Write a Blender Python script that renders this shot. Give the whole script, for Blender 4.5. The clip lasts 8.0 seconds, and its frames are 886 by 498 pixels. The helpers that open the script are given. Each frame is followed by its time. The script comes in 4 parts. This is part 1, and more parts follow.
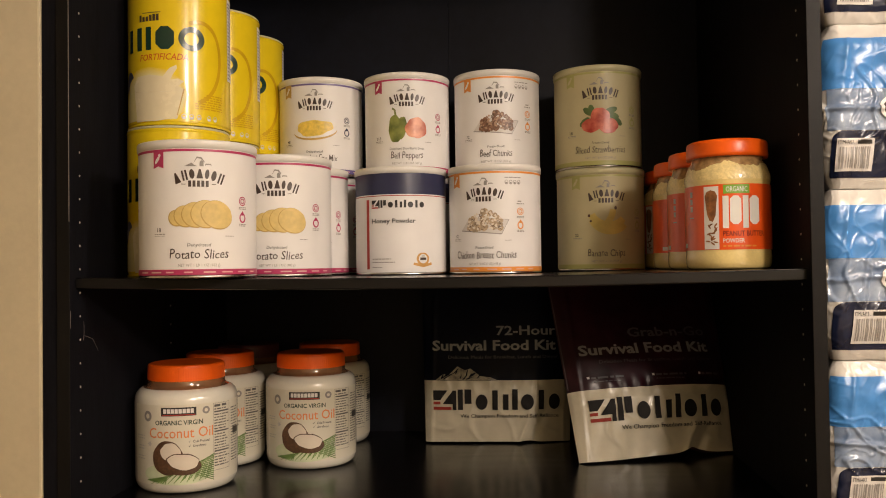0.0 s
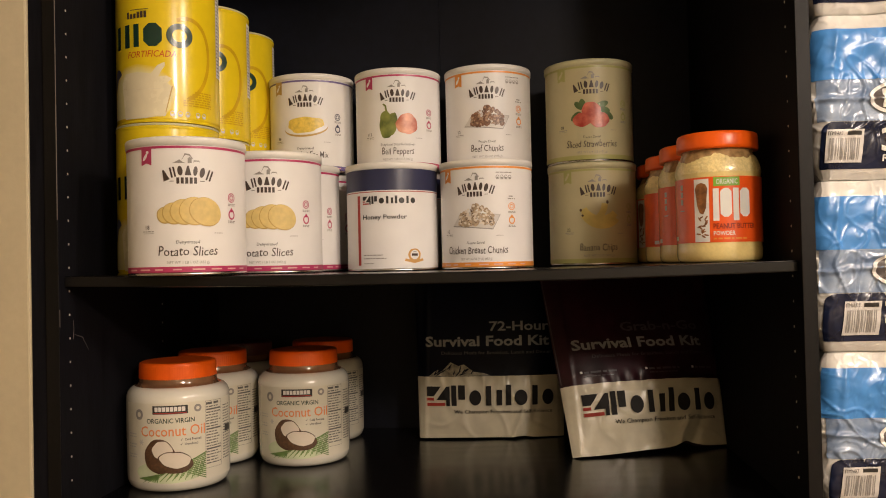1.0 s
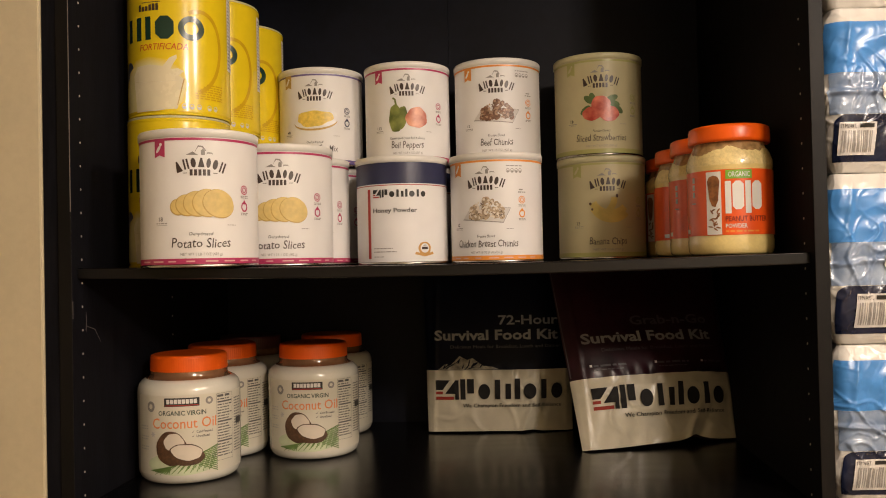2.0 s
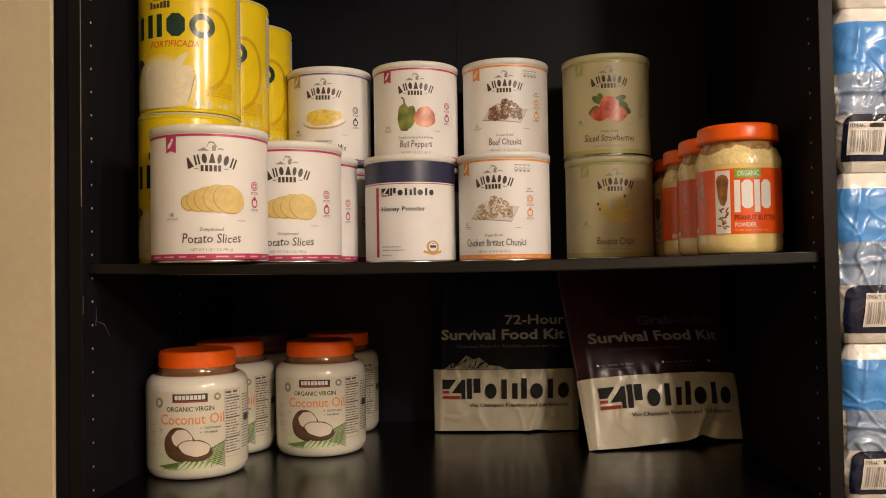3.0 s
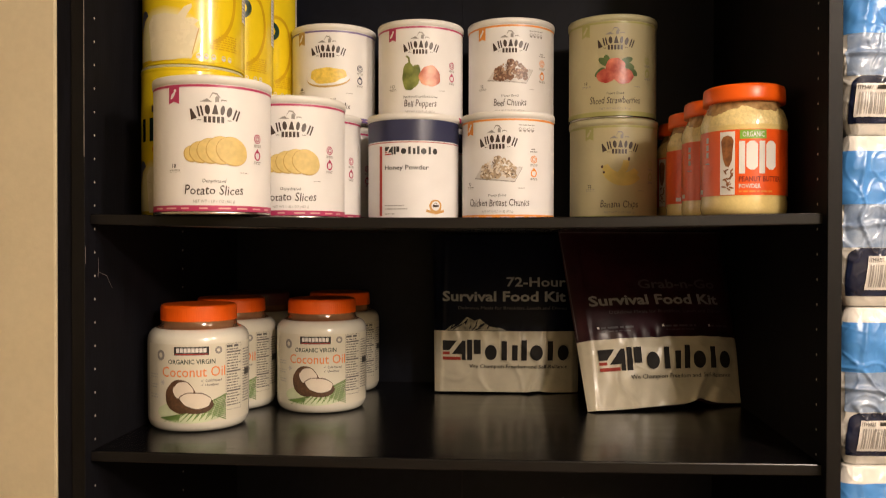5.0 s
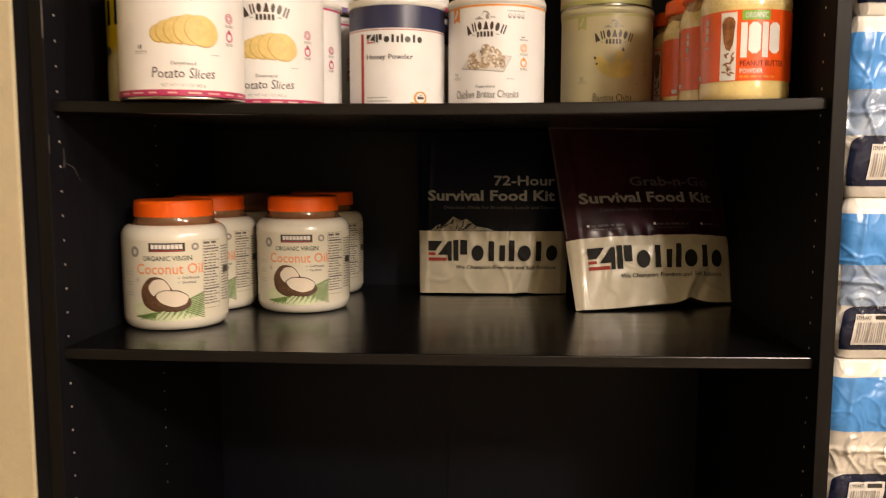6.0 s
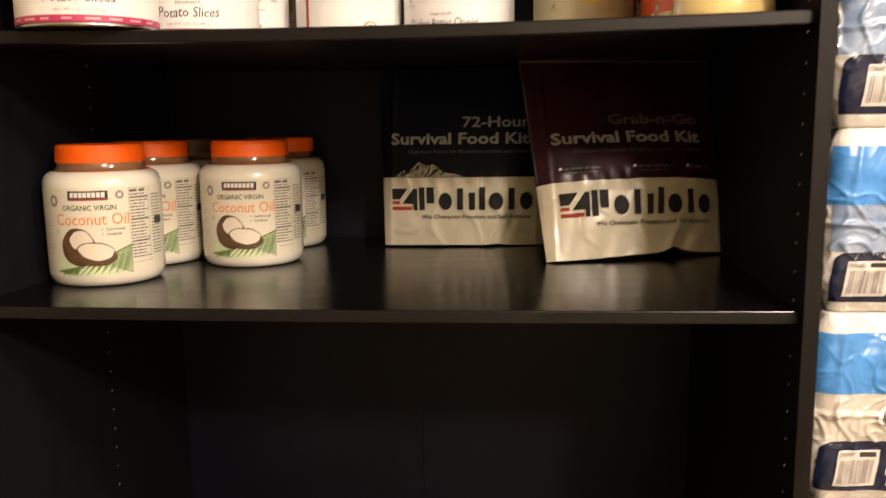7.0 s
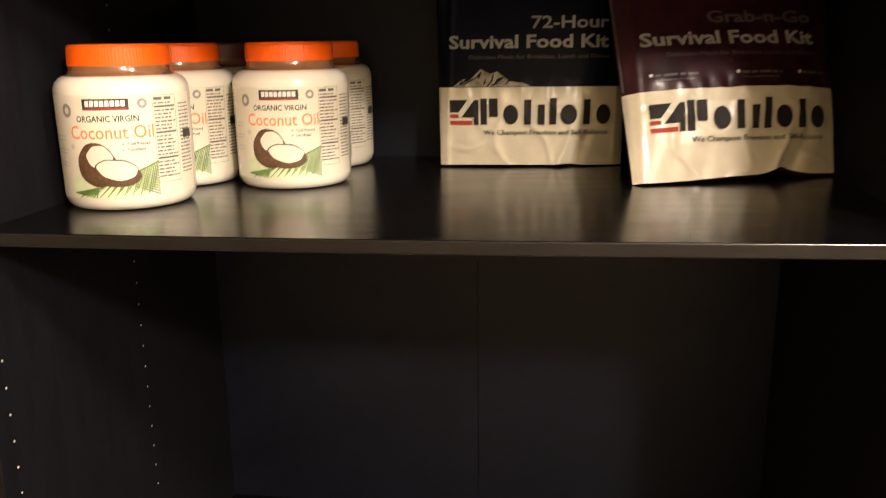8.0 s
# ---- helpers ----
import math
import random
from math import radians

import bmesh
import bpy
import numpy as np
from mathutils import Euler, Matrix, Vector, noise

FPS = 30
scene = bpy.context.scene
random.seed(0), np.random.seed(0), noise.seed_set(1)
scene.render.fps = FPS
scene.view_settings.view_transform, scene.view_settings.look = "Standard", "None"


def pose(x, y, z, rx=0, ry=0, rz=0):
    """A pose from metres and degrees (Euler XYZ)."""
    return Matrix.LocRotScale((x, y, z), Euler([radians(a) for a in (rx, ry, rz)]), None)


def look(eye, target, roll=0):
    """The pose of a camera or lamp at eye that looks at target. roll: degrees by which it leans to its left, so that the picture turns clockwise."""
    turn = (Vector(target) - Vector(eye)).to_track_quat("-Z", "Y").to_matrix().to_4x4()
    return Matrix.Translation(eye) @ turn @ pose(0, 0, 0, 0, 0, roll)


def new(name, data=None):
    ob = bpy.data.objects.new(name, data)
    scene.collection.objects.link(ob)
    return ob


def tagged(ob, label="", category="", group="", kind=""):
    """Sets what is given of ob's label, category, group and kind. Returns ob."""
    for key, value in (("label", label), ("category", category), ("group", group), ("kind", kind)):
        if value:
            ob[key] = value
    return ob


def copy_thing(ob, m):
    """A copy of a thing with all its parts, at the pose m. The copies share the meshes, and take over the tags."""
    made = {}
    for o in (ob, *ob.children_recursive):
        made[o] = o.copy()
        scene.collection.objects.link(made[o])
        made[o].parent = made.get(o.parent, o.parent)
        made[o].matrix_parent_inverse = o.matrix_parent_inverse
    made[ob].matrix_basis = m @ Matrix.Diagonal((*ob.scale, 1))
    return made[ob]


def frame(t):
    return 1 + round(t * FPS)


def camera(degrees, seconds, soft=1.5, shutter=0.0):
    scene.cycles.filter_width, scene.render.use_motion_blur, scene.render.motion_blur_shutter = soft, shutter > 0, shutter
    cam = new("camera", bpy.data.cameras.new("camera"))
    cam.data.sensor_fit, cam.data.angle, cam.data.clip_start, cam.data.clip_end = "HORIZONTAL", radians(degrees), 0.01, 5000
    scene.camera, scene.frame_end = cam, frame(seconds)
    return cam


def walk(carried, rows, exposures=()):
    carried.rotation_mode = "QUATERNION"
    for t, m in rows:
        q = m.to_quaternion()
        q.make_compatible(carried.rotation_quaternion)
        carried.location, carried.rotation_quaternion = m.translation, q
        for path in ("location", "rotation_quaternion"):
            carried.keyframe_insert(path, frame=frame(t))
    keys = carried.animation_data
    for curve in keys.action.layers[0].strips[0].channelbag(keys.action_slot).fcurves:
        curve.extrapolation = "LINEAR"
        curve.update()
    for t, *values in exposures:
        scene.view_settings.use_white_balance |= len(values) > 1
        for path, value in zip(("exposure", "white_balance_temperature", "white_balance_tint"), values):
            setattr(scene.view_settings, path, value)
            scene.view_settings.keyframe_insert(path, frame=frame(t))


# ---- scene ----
cam = camera(56.1, 8.0, soft=1.0, shutter=0.5)
PATH = [
    (0, (0.188, -1.079, 1.508), (0.019, 0.913, 1.55), -0.8),
    (0.5, (0.192, -1.078, 1.505), (0.022, 0.915, 1.547), -1.0),
    (1, (0.198, -1.075, 1.504), (0.034, 0.918, 1.541), -1.3),
    (1.5, (0.191, -1.076, 1.5), (0.027, 0.917, 1.528), -1.3),
    (3, (0.173, -1.081, 1.486), (0.002, 0.912, 1.531), -0.9),
    (3.5, (0.17, -1.082, 1.476), (0.0, 0.91, 1.514), -0.6),
    (4, (0.16, -1.08, 1.471), (-0.006, 0.913, 1.493), -0.3),
    (5.3, (0.176, -1.08, 1.454), (-0.003, 0.911, 1.39), 0.1),
    (5.5, (0.161, -1.077, 1.439), (0.0, 0.913, 1.329), 0.1),
    (6, (0.173, -1.034, 1.425), (0.026, 0.949, 1.211), 0.1),
    (6.5, (0.23, -0.959, 1.419), (0.101, 1.021, 1.166), -0.2),
    (7, (0.268, -0.912, 1.394), (0.056, 1.052, 1.083), -0.7),
    (7.5, (0.251, -0.854, 1.379), (-0.013, 1.087, 0.977), -1.0),
    (8, (0.193, -0.766, 1.365), (-0.074, 1.155, 0.876), -0.8),
]
walk(cam, [(t, look(eye, target, roll)) for t, eye, target, roll in PATH],
     exposures=[(0.0, -0.12), (3.5, -0.12), (4.0, 0.03), (5.5, 0.3), (6.0, 0.42), (6.5, 0.5), (7.0, 0.76), (7.5, 1.26), (8.0, 1.43)])

# ---- light ----
world = bpy.data.worlds.new("room_air")
scene.world = world
world.use_nodes = True
world.node_tree.nodes["Background"].inputs["Color"].default_value = (1.0, 0.82, 0.6, 1)
world.node_tree.nodes["Background"].inputs["Strength"].default_value = 0.008

LAMPS = ((1.39, -0.98, 2.33, 47), (1.30, -2.00, 2.33, 98))
for x, y, z, watts in LAMPS:
    bulb = bpy.data.lights.new("bulb_light", "POINT")
    bulb.energy, bulb.color, bulb.shadow_soft_size = watts, (1.0, 0.84, 0.715), 0.12
    new("bulb_light", bulb).location = (x, y, z)


# ---- materials ----
def material(name, color, rough=0.5, metal=0.0, coat=0.0, var=0.12, scale=40.0, bump=0.0, bump_scale=300.0,
             stretch=(1, 1, 1), transmission=0.0, second=None, mottle=6.0, specular=0.5):
    """Procedural surface: base colour with coarse mottling and fine grain, uneven gloss and fine relief."""
    m = bpy.data.materials.new(name)
    m.use_nodes = True
    nt = m.node_tree
    b = nt.nodes["Principled BSDF"]
    coord = nt.nodes.new("ShaderNodeTexCoord")
    mapping = nt.nodes.new("ShaderNodeMapping")
    mapping.inputs["Scale"].default_value = stretch
    nt.links.new(coord.outputs["Object"], mapping.inputs["Vector"])
    fine = nt.nodes.new("ShaderNodeTexNoise")
    fine.inputs["Scale"].default_value, fine.inputs["Detail"].default_value = scale, 5
    coarse = nt.nodes.new("ShaderNodeTexNoise")
    coarse.inputs["Scale"].default_value, coarse.inputs["Detail"].default_value = mottle, 3
    for n in (fine, coarse):
        nt.links.new(mapping.outputs["Vector"], n.inputs["Vector"])
    both = nt.nodes.new("ShaderNodeMath")
    both.operation = "MULTIPLY_ADD"
    both.inputs[1].default_value = 0.5
    nt.links.new(fine.outputs["Fac"], both.inputs[0])
    half = nt.nodes.new("ShaderNodeMath")
    half.operation = "MULTIPLY"
    half.inputs[1].default_value = 0.5
    nt.links.new(coarse.outputs["Fac"], half.inputs[0])
    nt.links.new(half.outputs[0], both.inputs[2])
    ramp = nt.nodes.new("ShaderNodeValToRGB")
    dark = [c * (1 - var) for c in color]
    light = second or [min(1, c * (1 + var)) for c in color]
    ramp.color_ramp.elements[0].position, ramp.color_ramp.elements[1].position = 0.36, 0.64
    ramp.color_ramp.elements[0].color, ramp.color_ramp.elements[1].color = (*dark, 1), (*light, 1)
    nt.links.new(both.outputs[0], ramp.inputs["Fac"])
    nt.links.new(ramp.outputs["Color"], b.inputs["Base Color"])
    gloss = nt.nodes.new("ShaderNodeMapRange")
    gloss.inputs["To Min"].default_value, gloss.inputs["To Max"].default_value = max(0.03, rough - 0.07), min(1, rough + 0.07)
    nt.links.new(coarse.outputs["Fac"], gloss.inputs["Value"])
    nt.links.new(gloss.outputs["Result"], b.inputs["Roughness"])
    b.inputs["Metallic"].default_value = metal
    b.inputs["Coat Weight"].default_value = coat
    b.inputs["Coat Roughness"].default_value = 0.08
    b.inputs["Transmission Weight"].default_value = transmission
    b.inputs["Specular IOR Level"].default_value = specular
    if bump:
        relief = nt.nodes.new("ShaderNodeTexNoise")
        relief.inputs["Scale"].default_value, relief.inputs["Detail"].default_value = bump_scale, 4
        nt.links.new(mapping.outputs["Vector"], relief.inputs["Vector"])
        bm_node = nt.nodes.new("ShaderNodeBump")
        bm_node.inputs["Strength"].default_value, bm_node.inputs["Distance"].default_value = bump, 0.002
        nt.links.new(relief.outputs["Fac"], bm_node.inputs["Height"])
        nt.links.new(bm_node.outputs["Normal"], b.inputs["Normal"])
    return m


M_WALL = material("wall_paint", (0.56, 0.49, 0.33), 0.75, var=0.04, scale=90, bump=0.1, bump_scale=160)
M_CEIL = material("ceiling_paint", (0.75, 0.70, 0.62), 0.85, var=0.04, bump=0.3, bump_scale=120)
M_CARPET = material("carpet", (0.28, 0.22, 0.16), 0.95, var=0.3, scale=400, bump=0.8, bump_scale=500)
M_LAMINATE = material("black_laminate", (0.0045, 0.0040, 0.0046), 0.22, specular=0.65, var=0.2, scale=30, stretch=(1, 6, 6), mottle=9)
M_SIDE = material("black_laminate_upright", (0.0064, 0.0064, 0.0090), 0.70, specular=0.08, var=0.35, scale=30, stretch=(12, 12, 1))
M_EDGE = material("worn_black_edge", (0.0060, 0.0052, 0.0048), 0.5, specular=0.18, var=0.2, scale=60, stretch=(6, 6, 1))
M_SHELFEDGE = material("shelf_edge_strip", (0.0060, 0.0054, 0.0056), 0.34, specular=0.32, var=0.25, scale=50, stretch=(1, 8, 8))
M_BACK = material("black_hardboard", (0.0046, 0.0056, 0.0112), 0.5, specular=0.18, var=0.3, scale=60, bump=0.08, bump_scale=90)
M_PIN = material("raw_chipboard", (0.55, 0.50, 0.44), 0.5, var=0.2)
# real chips and scratches, and the painted highlight on the upright's corner
M_CHIP_GLINT = material("chipped_laminate_and_glint", (0.16, 0.14, 0.13), 0.6, var=0.3)
M_TIN = material("tinned_steel", (0.72, 0.70, 0.66), 0.24, metal=1.0, var=0.08)
M_LID = material("white_plastic_lid", (0.80, 0.78, 0.73), 0.4, var=0.03)
M_PAPER = material("white_label_paper", (0.83, 0.815, 0.80), 0.5, var=0.03, scale=25)
M_BANDTEXT = material("pale_band_print", (0.74, 0.46, 0.42), 0.5, var=0.05)
M_CREAM = material("cream_label_paper", (0.55, 0.495, 0.29), 0.5, var=0.05, scale=25)
M_CREAMLID = material("cream_plastic_lid", (0.58, 0.55, 0.33), 0.4, var=0.03)
M_PINK = material("crimson_print", (0.46, 0.035, 0.12), 0.38, var=0.08)
M_ORANGEPRINT = material("orange_print", (0.80, 0.30, 0.05), 0.38, var=0.08)
M_GREENPRINT = material("olive_print", (0.42, 0.41, 0.14), 0.38, var=0.08)
M_PURPLE = material("violet_print", (0.16, 0.12, 0.30), 0.38, var=0.08)
M_BROWN = material("dark_brown_print", (0.055, 0.035, 0.028), 0.4, var=0.1)
M_INK = material("black_ink", (0.03, 0.028, 0.026), 0.4, var=0.1)
M_GREY = material("grey_ink", (0.30, 0.28, 0.26), 0.4, var=0.1)
M_FACTS = material("dark_grey_ink", (0.13, 0.12, 0.11), 0.4, var=0.1)
M_PALEINK = material("pale_grey_ink", (0.55, 0.53, 0.50), 0.4, var=0.1)
M_NAVYPRINT = material("navy_print", (0.030, 0.034, 0.085), 0.35, var=0.1)
M_RED = material("red_print", (0.45, 0.04, 0.03), 0.38, var=0.1)
M_GOLD = material("gold_seal_print", (0.62, 0.34, 0.10), 0.35, var=0.15)
M_POTATO = material("potato_print", (0.70, 0.53, 0.19), 0.5, var=0.09, scale=160, mottle=60)
M_POTATO_RIM = material("potato_edge_print", (0.52, 0.34, 0.09), 0.4, var=0.15, scale=160)
M_EGG = material("egg_print", (0.80, 0.58, 0.10), 0.4, var=0.2, scale=200, mottle=90)
M_PEPPERGREEN = material("green_pepper_print", (0.15, 0.20, 0.035), 0.5, var=0.5, mottle=50, second=(0.30, 0.33, 0.08))
M_PEPPERRED = material("red_pepper_print", (0.70, 0.13, 0.05), 0.35, var=0.35, mottle=50, second=(0.85, 0.38, 0.22))
M_SCOOP = material("brown_scoop_print", (0.27, 0.105, 0.035), 0.4, var=0.4, scale=220, mottle=90)
M_MEATLIGHT = material("pale_meat_print", (0.42, 0.27, 0.18), 0.4, var=0.3, scale=220, mottle=120)
M_MEAT = material("meat_print", (0.20, 0.10, 0.06), 0.4, var=0.5, scale=220, mottle=120)
M_CHICKEN = material("chicken_print", (0.46, 0.35, 0.23), 0.4, var=0.4, scale=220, mottle=120)
M_TRAY = material("tray_print", (0.66, 0.63, 0.60), 0.4, var=0.08)
M_BERRY = material("strawberry_print", (0.62, 0.06, 0.04), 0.35, var=0.35, mottle=70, second=(0.78, 0.22, 0.14))
M_LEAF = material("leaf_print", (0.10, 0.16, 0.05), 0.4, var=0.35, mottle=60)
M_BANANA = material("banana_print", (0.64, 0.50, 0.14), 0.5, var=0.15, mottle=60)
M_YELLOW = material("yellow_tin_print", (0.84, 0.63, 0.014), 0.24, var=0.05, coat=0.35)
M_PALEMILK = material("pale_milk_print", (0.80, 0.72, 0.50), 0.26, var=0.05, coat=0.3, mottle=30)
M_MILKTINT = material("cream_milk_print", (0.80, 0.68, 0.40), 0.26, var=0.12, coat=0.3, mottle=40, second=(0.83, 0.77, 0.60))
M_HALO = [material("fading_milk_print", (0.84 - 0.006 * k, 0.60 + 0.022 * k, 0.014 + 0.058 * k), 0.26, var=0.05, coat=0.3) for k in range(1, 7)]
M_GOLDSWIRL = material("ochre_print", (0.66, 0.41, 0.012), 0.24, var=0.12, coat=0.4)
M_DARKGREEN = material("dark_green_print", (0.012, 0.045, 0.03), 0.25, coat=0.4, var=0.1)
M_REDORANGE = material("red_orange_print", (0.62, 0.10, 0.02), 0.25, coat=0.4, var=0.1)
M_ORANGELID = material("orange_plastic", (0.92, 0.125, 0.006), 0.33, var=0.05, scale=15)
M_OIL = material("white_coconut_oil", (0.82, 0.79, 0.69), 0.22, var=0.04, coat=0.6, mottle=14)
M_NECK = material("clear_tinted_neck", (0.36, 0.18, 0.09), 0.12, var=0.25, coat=0.8, transmission=0.35)
M_OILLABEL = material("clear_white_label", (0.75, 0.71, 0.59), 0.33, var=0.03, coat=0.25)
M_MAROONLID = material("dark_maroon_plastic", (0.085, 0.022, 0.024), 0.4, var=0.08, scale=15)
M_ORANGETEXT = material("orange_ink", (0.82, 0.27, 0.09), 0.35, var=0.06)
M_COCOSHELL = material("coconut_shell_print", (0.10, 0.05, 0.025), 0.4, var=0.45, scale=260, mottle=80)
M_COCOFLESH = material("coconut_flesh_print", (0.77, 0.69, 0.58), 0.4, var=0.06)
M_PALM = material("palm_leaf_print", (0.16, 0.27, 0.07), 0.4, var=0.4, mottle=80)
M_PALEGREEN = material("pale_green_print", (0.62, 0.68, 0.46), 0.4, var=0.12, mottle=50)
M_POWDER = material("peanut_powder_in_clear_jar", (0.84, 0.66, 0.27), 0.16, var=0.06, scale=300, mottle=40, coat=1.0)
M_POWDERHEAP = material("bright_powder_heap", (0.85, 0.69, 0.32), 0.2, var=0.14, scale=400, mottle=160, coat=0.8, bump=0.5, bump_scale=300)
# brown stands for the dark empty space seen through the clear plastic
M_JARTOP = material("dim_empty_jar_top", (0.42, 0.26, 0.11), 0.16, var=0.45, scale=120, mottle=70, coat=1.0)
M_PBLABEL = material("orange_red_label", (0.86, 0.105, 0.012), 0.3, var=0.05, coat=0.3)
M_LIME = material("lime_green_print", (0.22, 0.45, 0.05), 0.3, var=0.08)
M_WHITEPRINT = material("white_print", (0.80, 0.78, 0.75), 0.32, var=0.03)
M_DARKRED = material("dark_red_print", (0.22, 0.015, 0.01), 0.35, var=0.1)
M_BAGNAVY = material("navy_foil_pouch", (0.0020, 0.0035, 0.0130), 0.45, specular=0.12, var=0.2, mottle=20, bump=0.06, bump_scale=60)
M_BAGMAROON = material("maroon_foil_pouch", (0.025, 0.0044, 0.0090), 0.33, var=0.55, mottle=14, bump=0.06, bump_scale=60)
M_BAGWHITE = material("white_foil_pouch", (0.62, 0.57, 0.44), 0.30, var=0.06, coat=0.2, mottle=20, bump=0.18, bump_scale=50)
M_BAGINK = material("matt_black_pouch_print", (0.022, 0.020, 0.019), 0.6, specular=0.12, var=0.15)
M_BAGRED = material("matt_red_pouch_print", (0.36, 0.05, 0.035), 0.6, specular=0.12, var=0.15)
# glossy heat seal, its highlight painted in as pale grey
M_SEAM = material("heat_seal_with_highlight", (0.13, 0.115, 0.125), 0.22, var=0.3, mottle=30)
M_SILVERINK = material("silver_grey_print", (0.31, 0.32, 0.335), 0.4, var=0.08)
M_DIMINK = material("dim_grey_print", (0.095, 0.09, 0.10), 0.4, var=0.1)
M_MOUNTAIN = material("photo_of_cooked_meal", (0.30, 0.28, 0.22), 0.4, var=0.5, scale=200, mottle=70)
M_WRAP = material("white_rolls_in_clear_film", (0.68, 0.655, 0.61), 0.24, var=0.08, coat=0.35, mottle=16, bump=0.10, bump_scale=70)
M_WRAPBLUE = material("sky_blue_film_print", (0.065, 0.25, 0.62), 0.30, var=0.14, coat=0.18, mottle=22, bump=0.1, bump_scale=70)
M_WRAPPALE = material("pale_blue_film_print", (0.17, 0.28, 0.50), 0.10, var=0.32, coat=1.0, mottle=30, bump=0.15, bump_scale=120, second=(0.36, 0.44, 0.57))
M_WRAPMILK = material("milky_film_over_rolls", (0.56, 0.52, 0.46), 0.16, var=0.18, coat=0.7, mottle=26, bump=0.12, bump_scale=100)
M_WRAPNAVY = material("navy_film_print", (0.010, 0.015, 0.042), 0.24, var=0.2, coat=0.4, mottle=22, bump=0.1, bump_scale=70)
M_MARK = material("brown_badge_print", (0.10, 0.085, 0.085), 0.2, var=0.2, coat=0.6)
M_BRASS = material("brushed_fixture_metal", (0.60, 0.50, 0.36), 0.3, metal=1.0, var=0.1)
M_WOOD = material("rough_pallet_wood", (0.36, 0.25, 0.14), 0.8, var=0.3, scale=40, stretch=(1, 10, 10), bump=0.3)


# ---- mesh helpers ----
def part(name, bm, mat, parent=None, label="", smooth=False):
    me = bpy.data.meshes.new(name)
    bm.to_mesh(me)
    bm.free()
    me.materials.append(mat)
    if smooth:
        me.shade_smooth()
    ob = new(name, me)
    if parent:
        ob.parent = parent
    if label:
        tagged(ob, label)
    return ob


def thing(name, m, label, category, group="", kind=""):
    ob = new(name)
    ob.empty_display_size = 0.05
    ob.matrix_basis = m
    return tagged(ob, label, category, group, kind)


def box(x0, x1, y0, y1, z0, z1, bevel=0.0, segs=2):
    bm = bmesh.new()
    bmesh.ops.create_cube(bm, size=1)
    for v in bm.verts:
        v.co = Vector(((x0 + x1) / 2 + v.co.x * (x1 - x0), (y0 + y1) / 2 + v.co.y * (y1 - y0), (z0 + z1) / 2 + v.co.z * (z1 - z0)))
    if bevel:
        bmesh.ops.bevel(bm, geom=bm.edges[:], offset=bevel, segments=segs, profile=0.5, affect="EDGES")
    return bm


def lathe(profile, n=96, squash=None):
    """A surface turned round the z axis; profile: (radius, height) from the bottom up."""
    bm = bmesh.new()
    rings = []
    for r, z in profile:
        ring = []
        for i in range(n):
            a = 2 * math.pi * i / n
            ring.append(bm.verts.new((r * math.sin(a), -r * math.cos(a), z)))
        rings.append(ring)
    for low, high in zip(rings, rings[1:]):
        for i in range(n):
            bm.faces.new((low[i], low[(i + 1) % n], high[(i + 1) % n], high[i]))
    if profile[0][0] > 1e-5:
        bm.faces.new(rings[0][::-1])
    if profile[-1][0] > 1e-5:
        bm.faces.new(rings[-1])
    return bm


# flat print shapes, all in a plane (u to the right, v up)
def p_rect(bm, u0, u1, v0, v1, slant=0.0):
    bm.faces.new([bm.verts.new((u, v, 0)) for u, v in ((u0, v0), (u1, v0), (u1 + slant, v1), (u0 + slant, v1))])


def p_ellipse(bm, u, v, a, b, turn=0.0, n=28, start=0.0, end=360.0, wobble=0.0):
    c, s = math.cos(radians(turn)), math.sin(radians(turn))
    pts = []
    for i in range(n):
        t = radians(start + (end - start) * i / (n if end - start >= 360 else n - 1))
        w = 1 + wobble * math.sin(3 * t + u * 900) + 0.6 * wobble * math.sin(7 * t + v * 700)
        x, y = a * w * math.cos(t), b * w * math.sin(t)
        pts.append(bm.verts.new((u + c * x - s * y, v + s * x + c * y, 0)))
    bm.faces.new(pts)


def p_block(bm, u0, u1, v0, v1, cut=0.14):
    """A plain block with clipped corners."""
    c = cut * min(u1 - u0, v1 - v0)
    bm.faces.new([bm.verts.new((u, v, 0)) for u, v in ((u0 + c, v0), (u1 - c, v0), (u1, v0 + c), (u1, v1 - c), (u1 - c, v1), (u0 + c, v1), (u0, v1 - c), (u0, v0 + c))])


def p_frame(bm, outer, stroke_u, stroke_v):
    """A plain hollow shape: an outline of the given strokes inside the outer polygon."""
    us, vs = [p[0] for p in outer], [p[1] for p in outer]
    cu, cv = (min(us) + max(us)) / 2, (min(vs) + max(vs)) / 2
    ku, kv = 1 - 2 * stroke_u / (max(us) - min(us)), 1 - 2 * stroke_v / (max(vs) - min(vs))
    a = [bm.verts.new((u, v, 0)) for u, v in outer]
    b = [bm.verts.new((cu + (u - cu) * ku, cv + (v - cv) * kv, 0)) for u, v in outer]
    for i in range(len(a)):
        j = (i + 1) % len(a)
        bm.faces.new((a[i], a[j], b[j], b[i]))


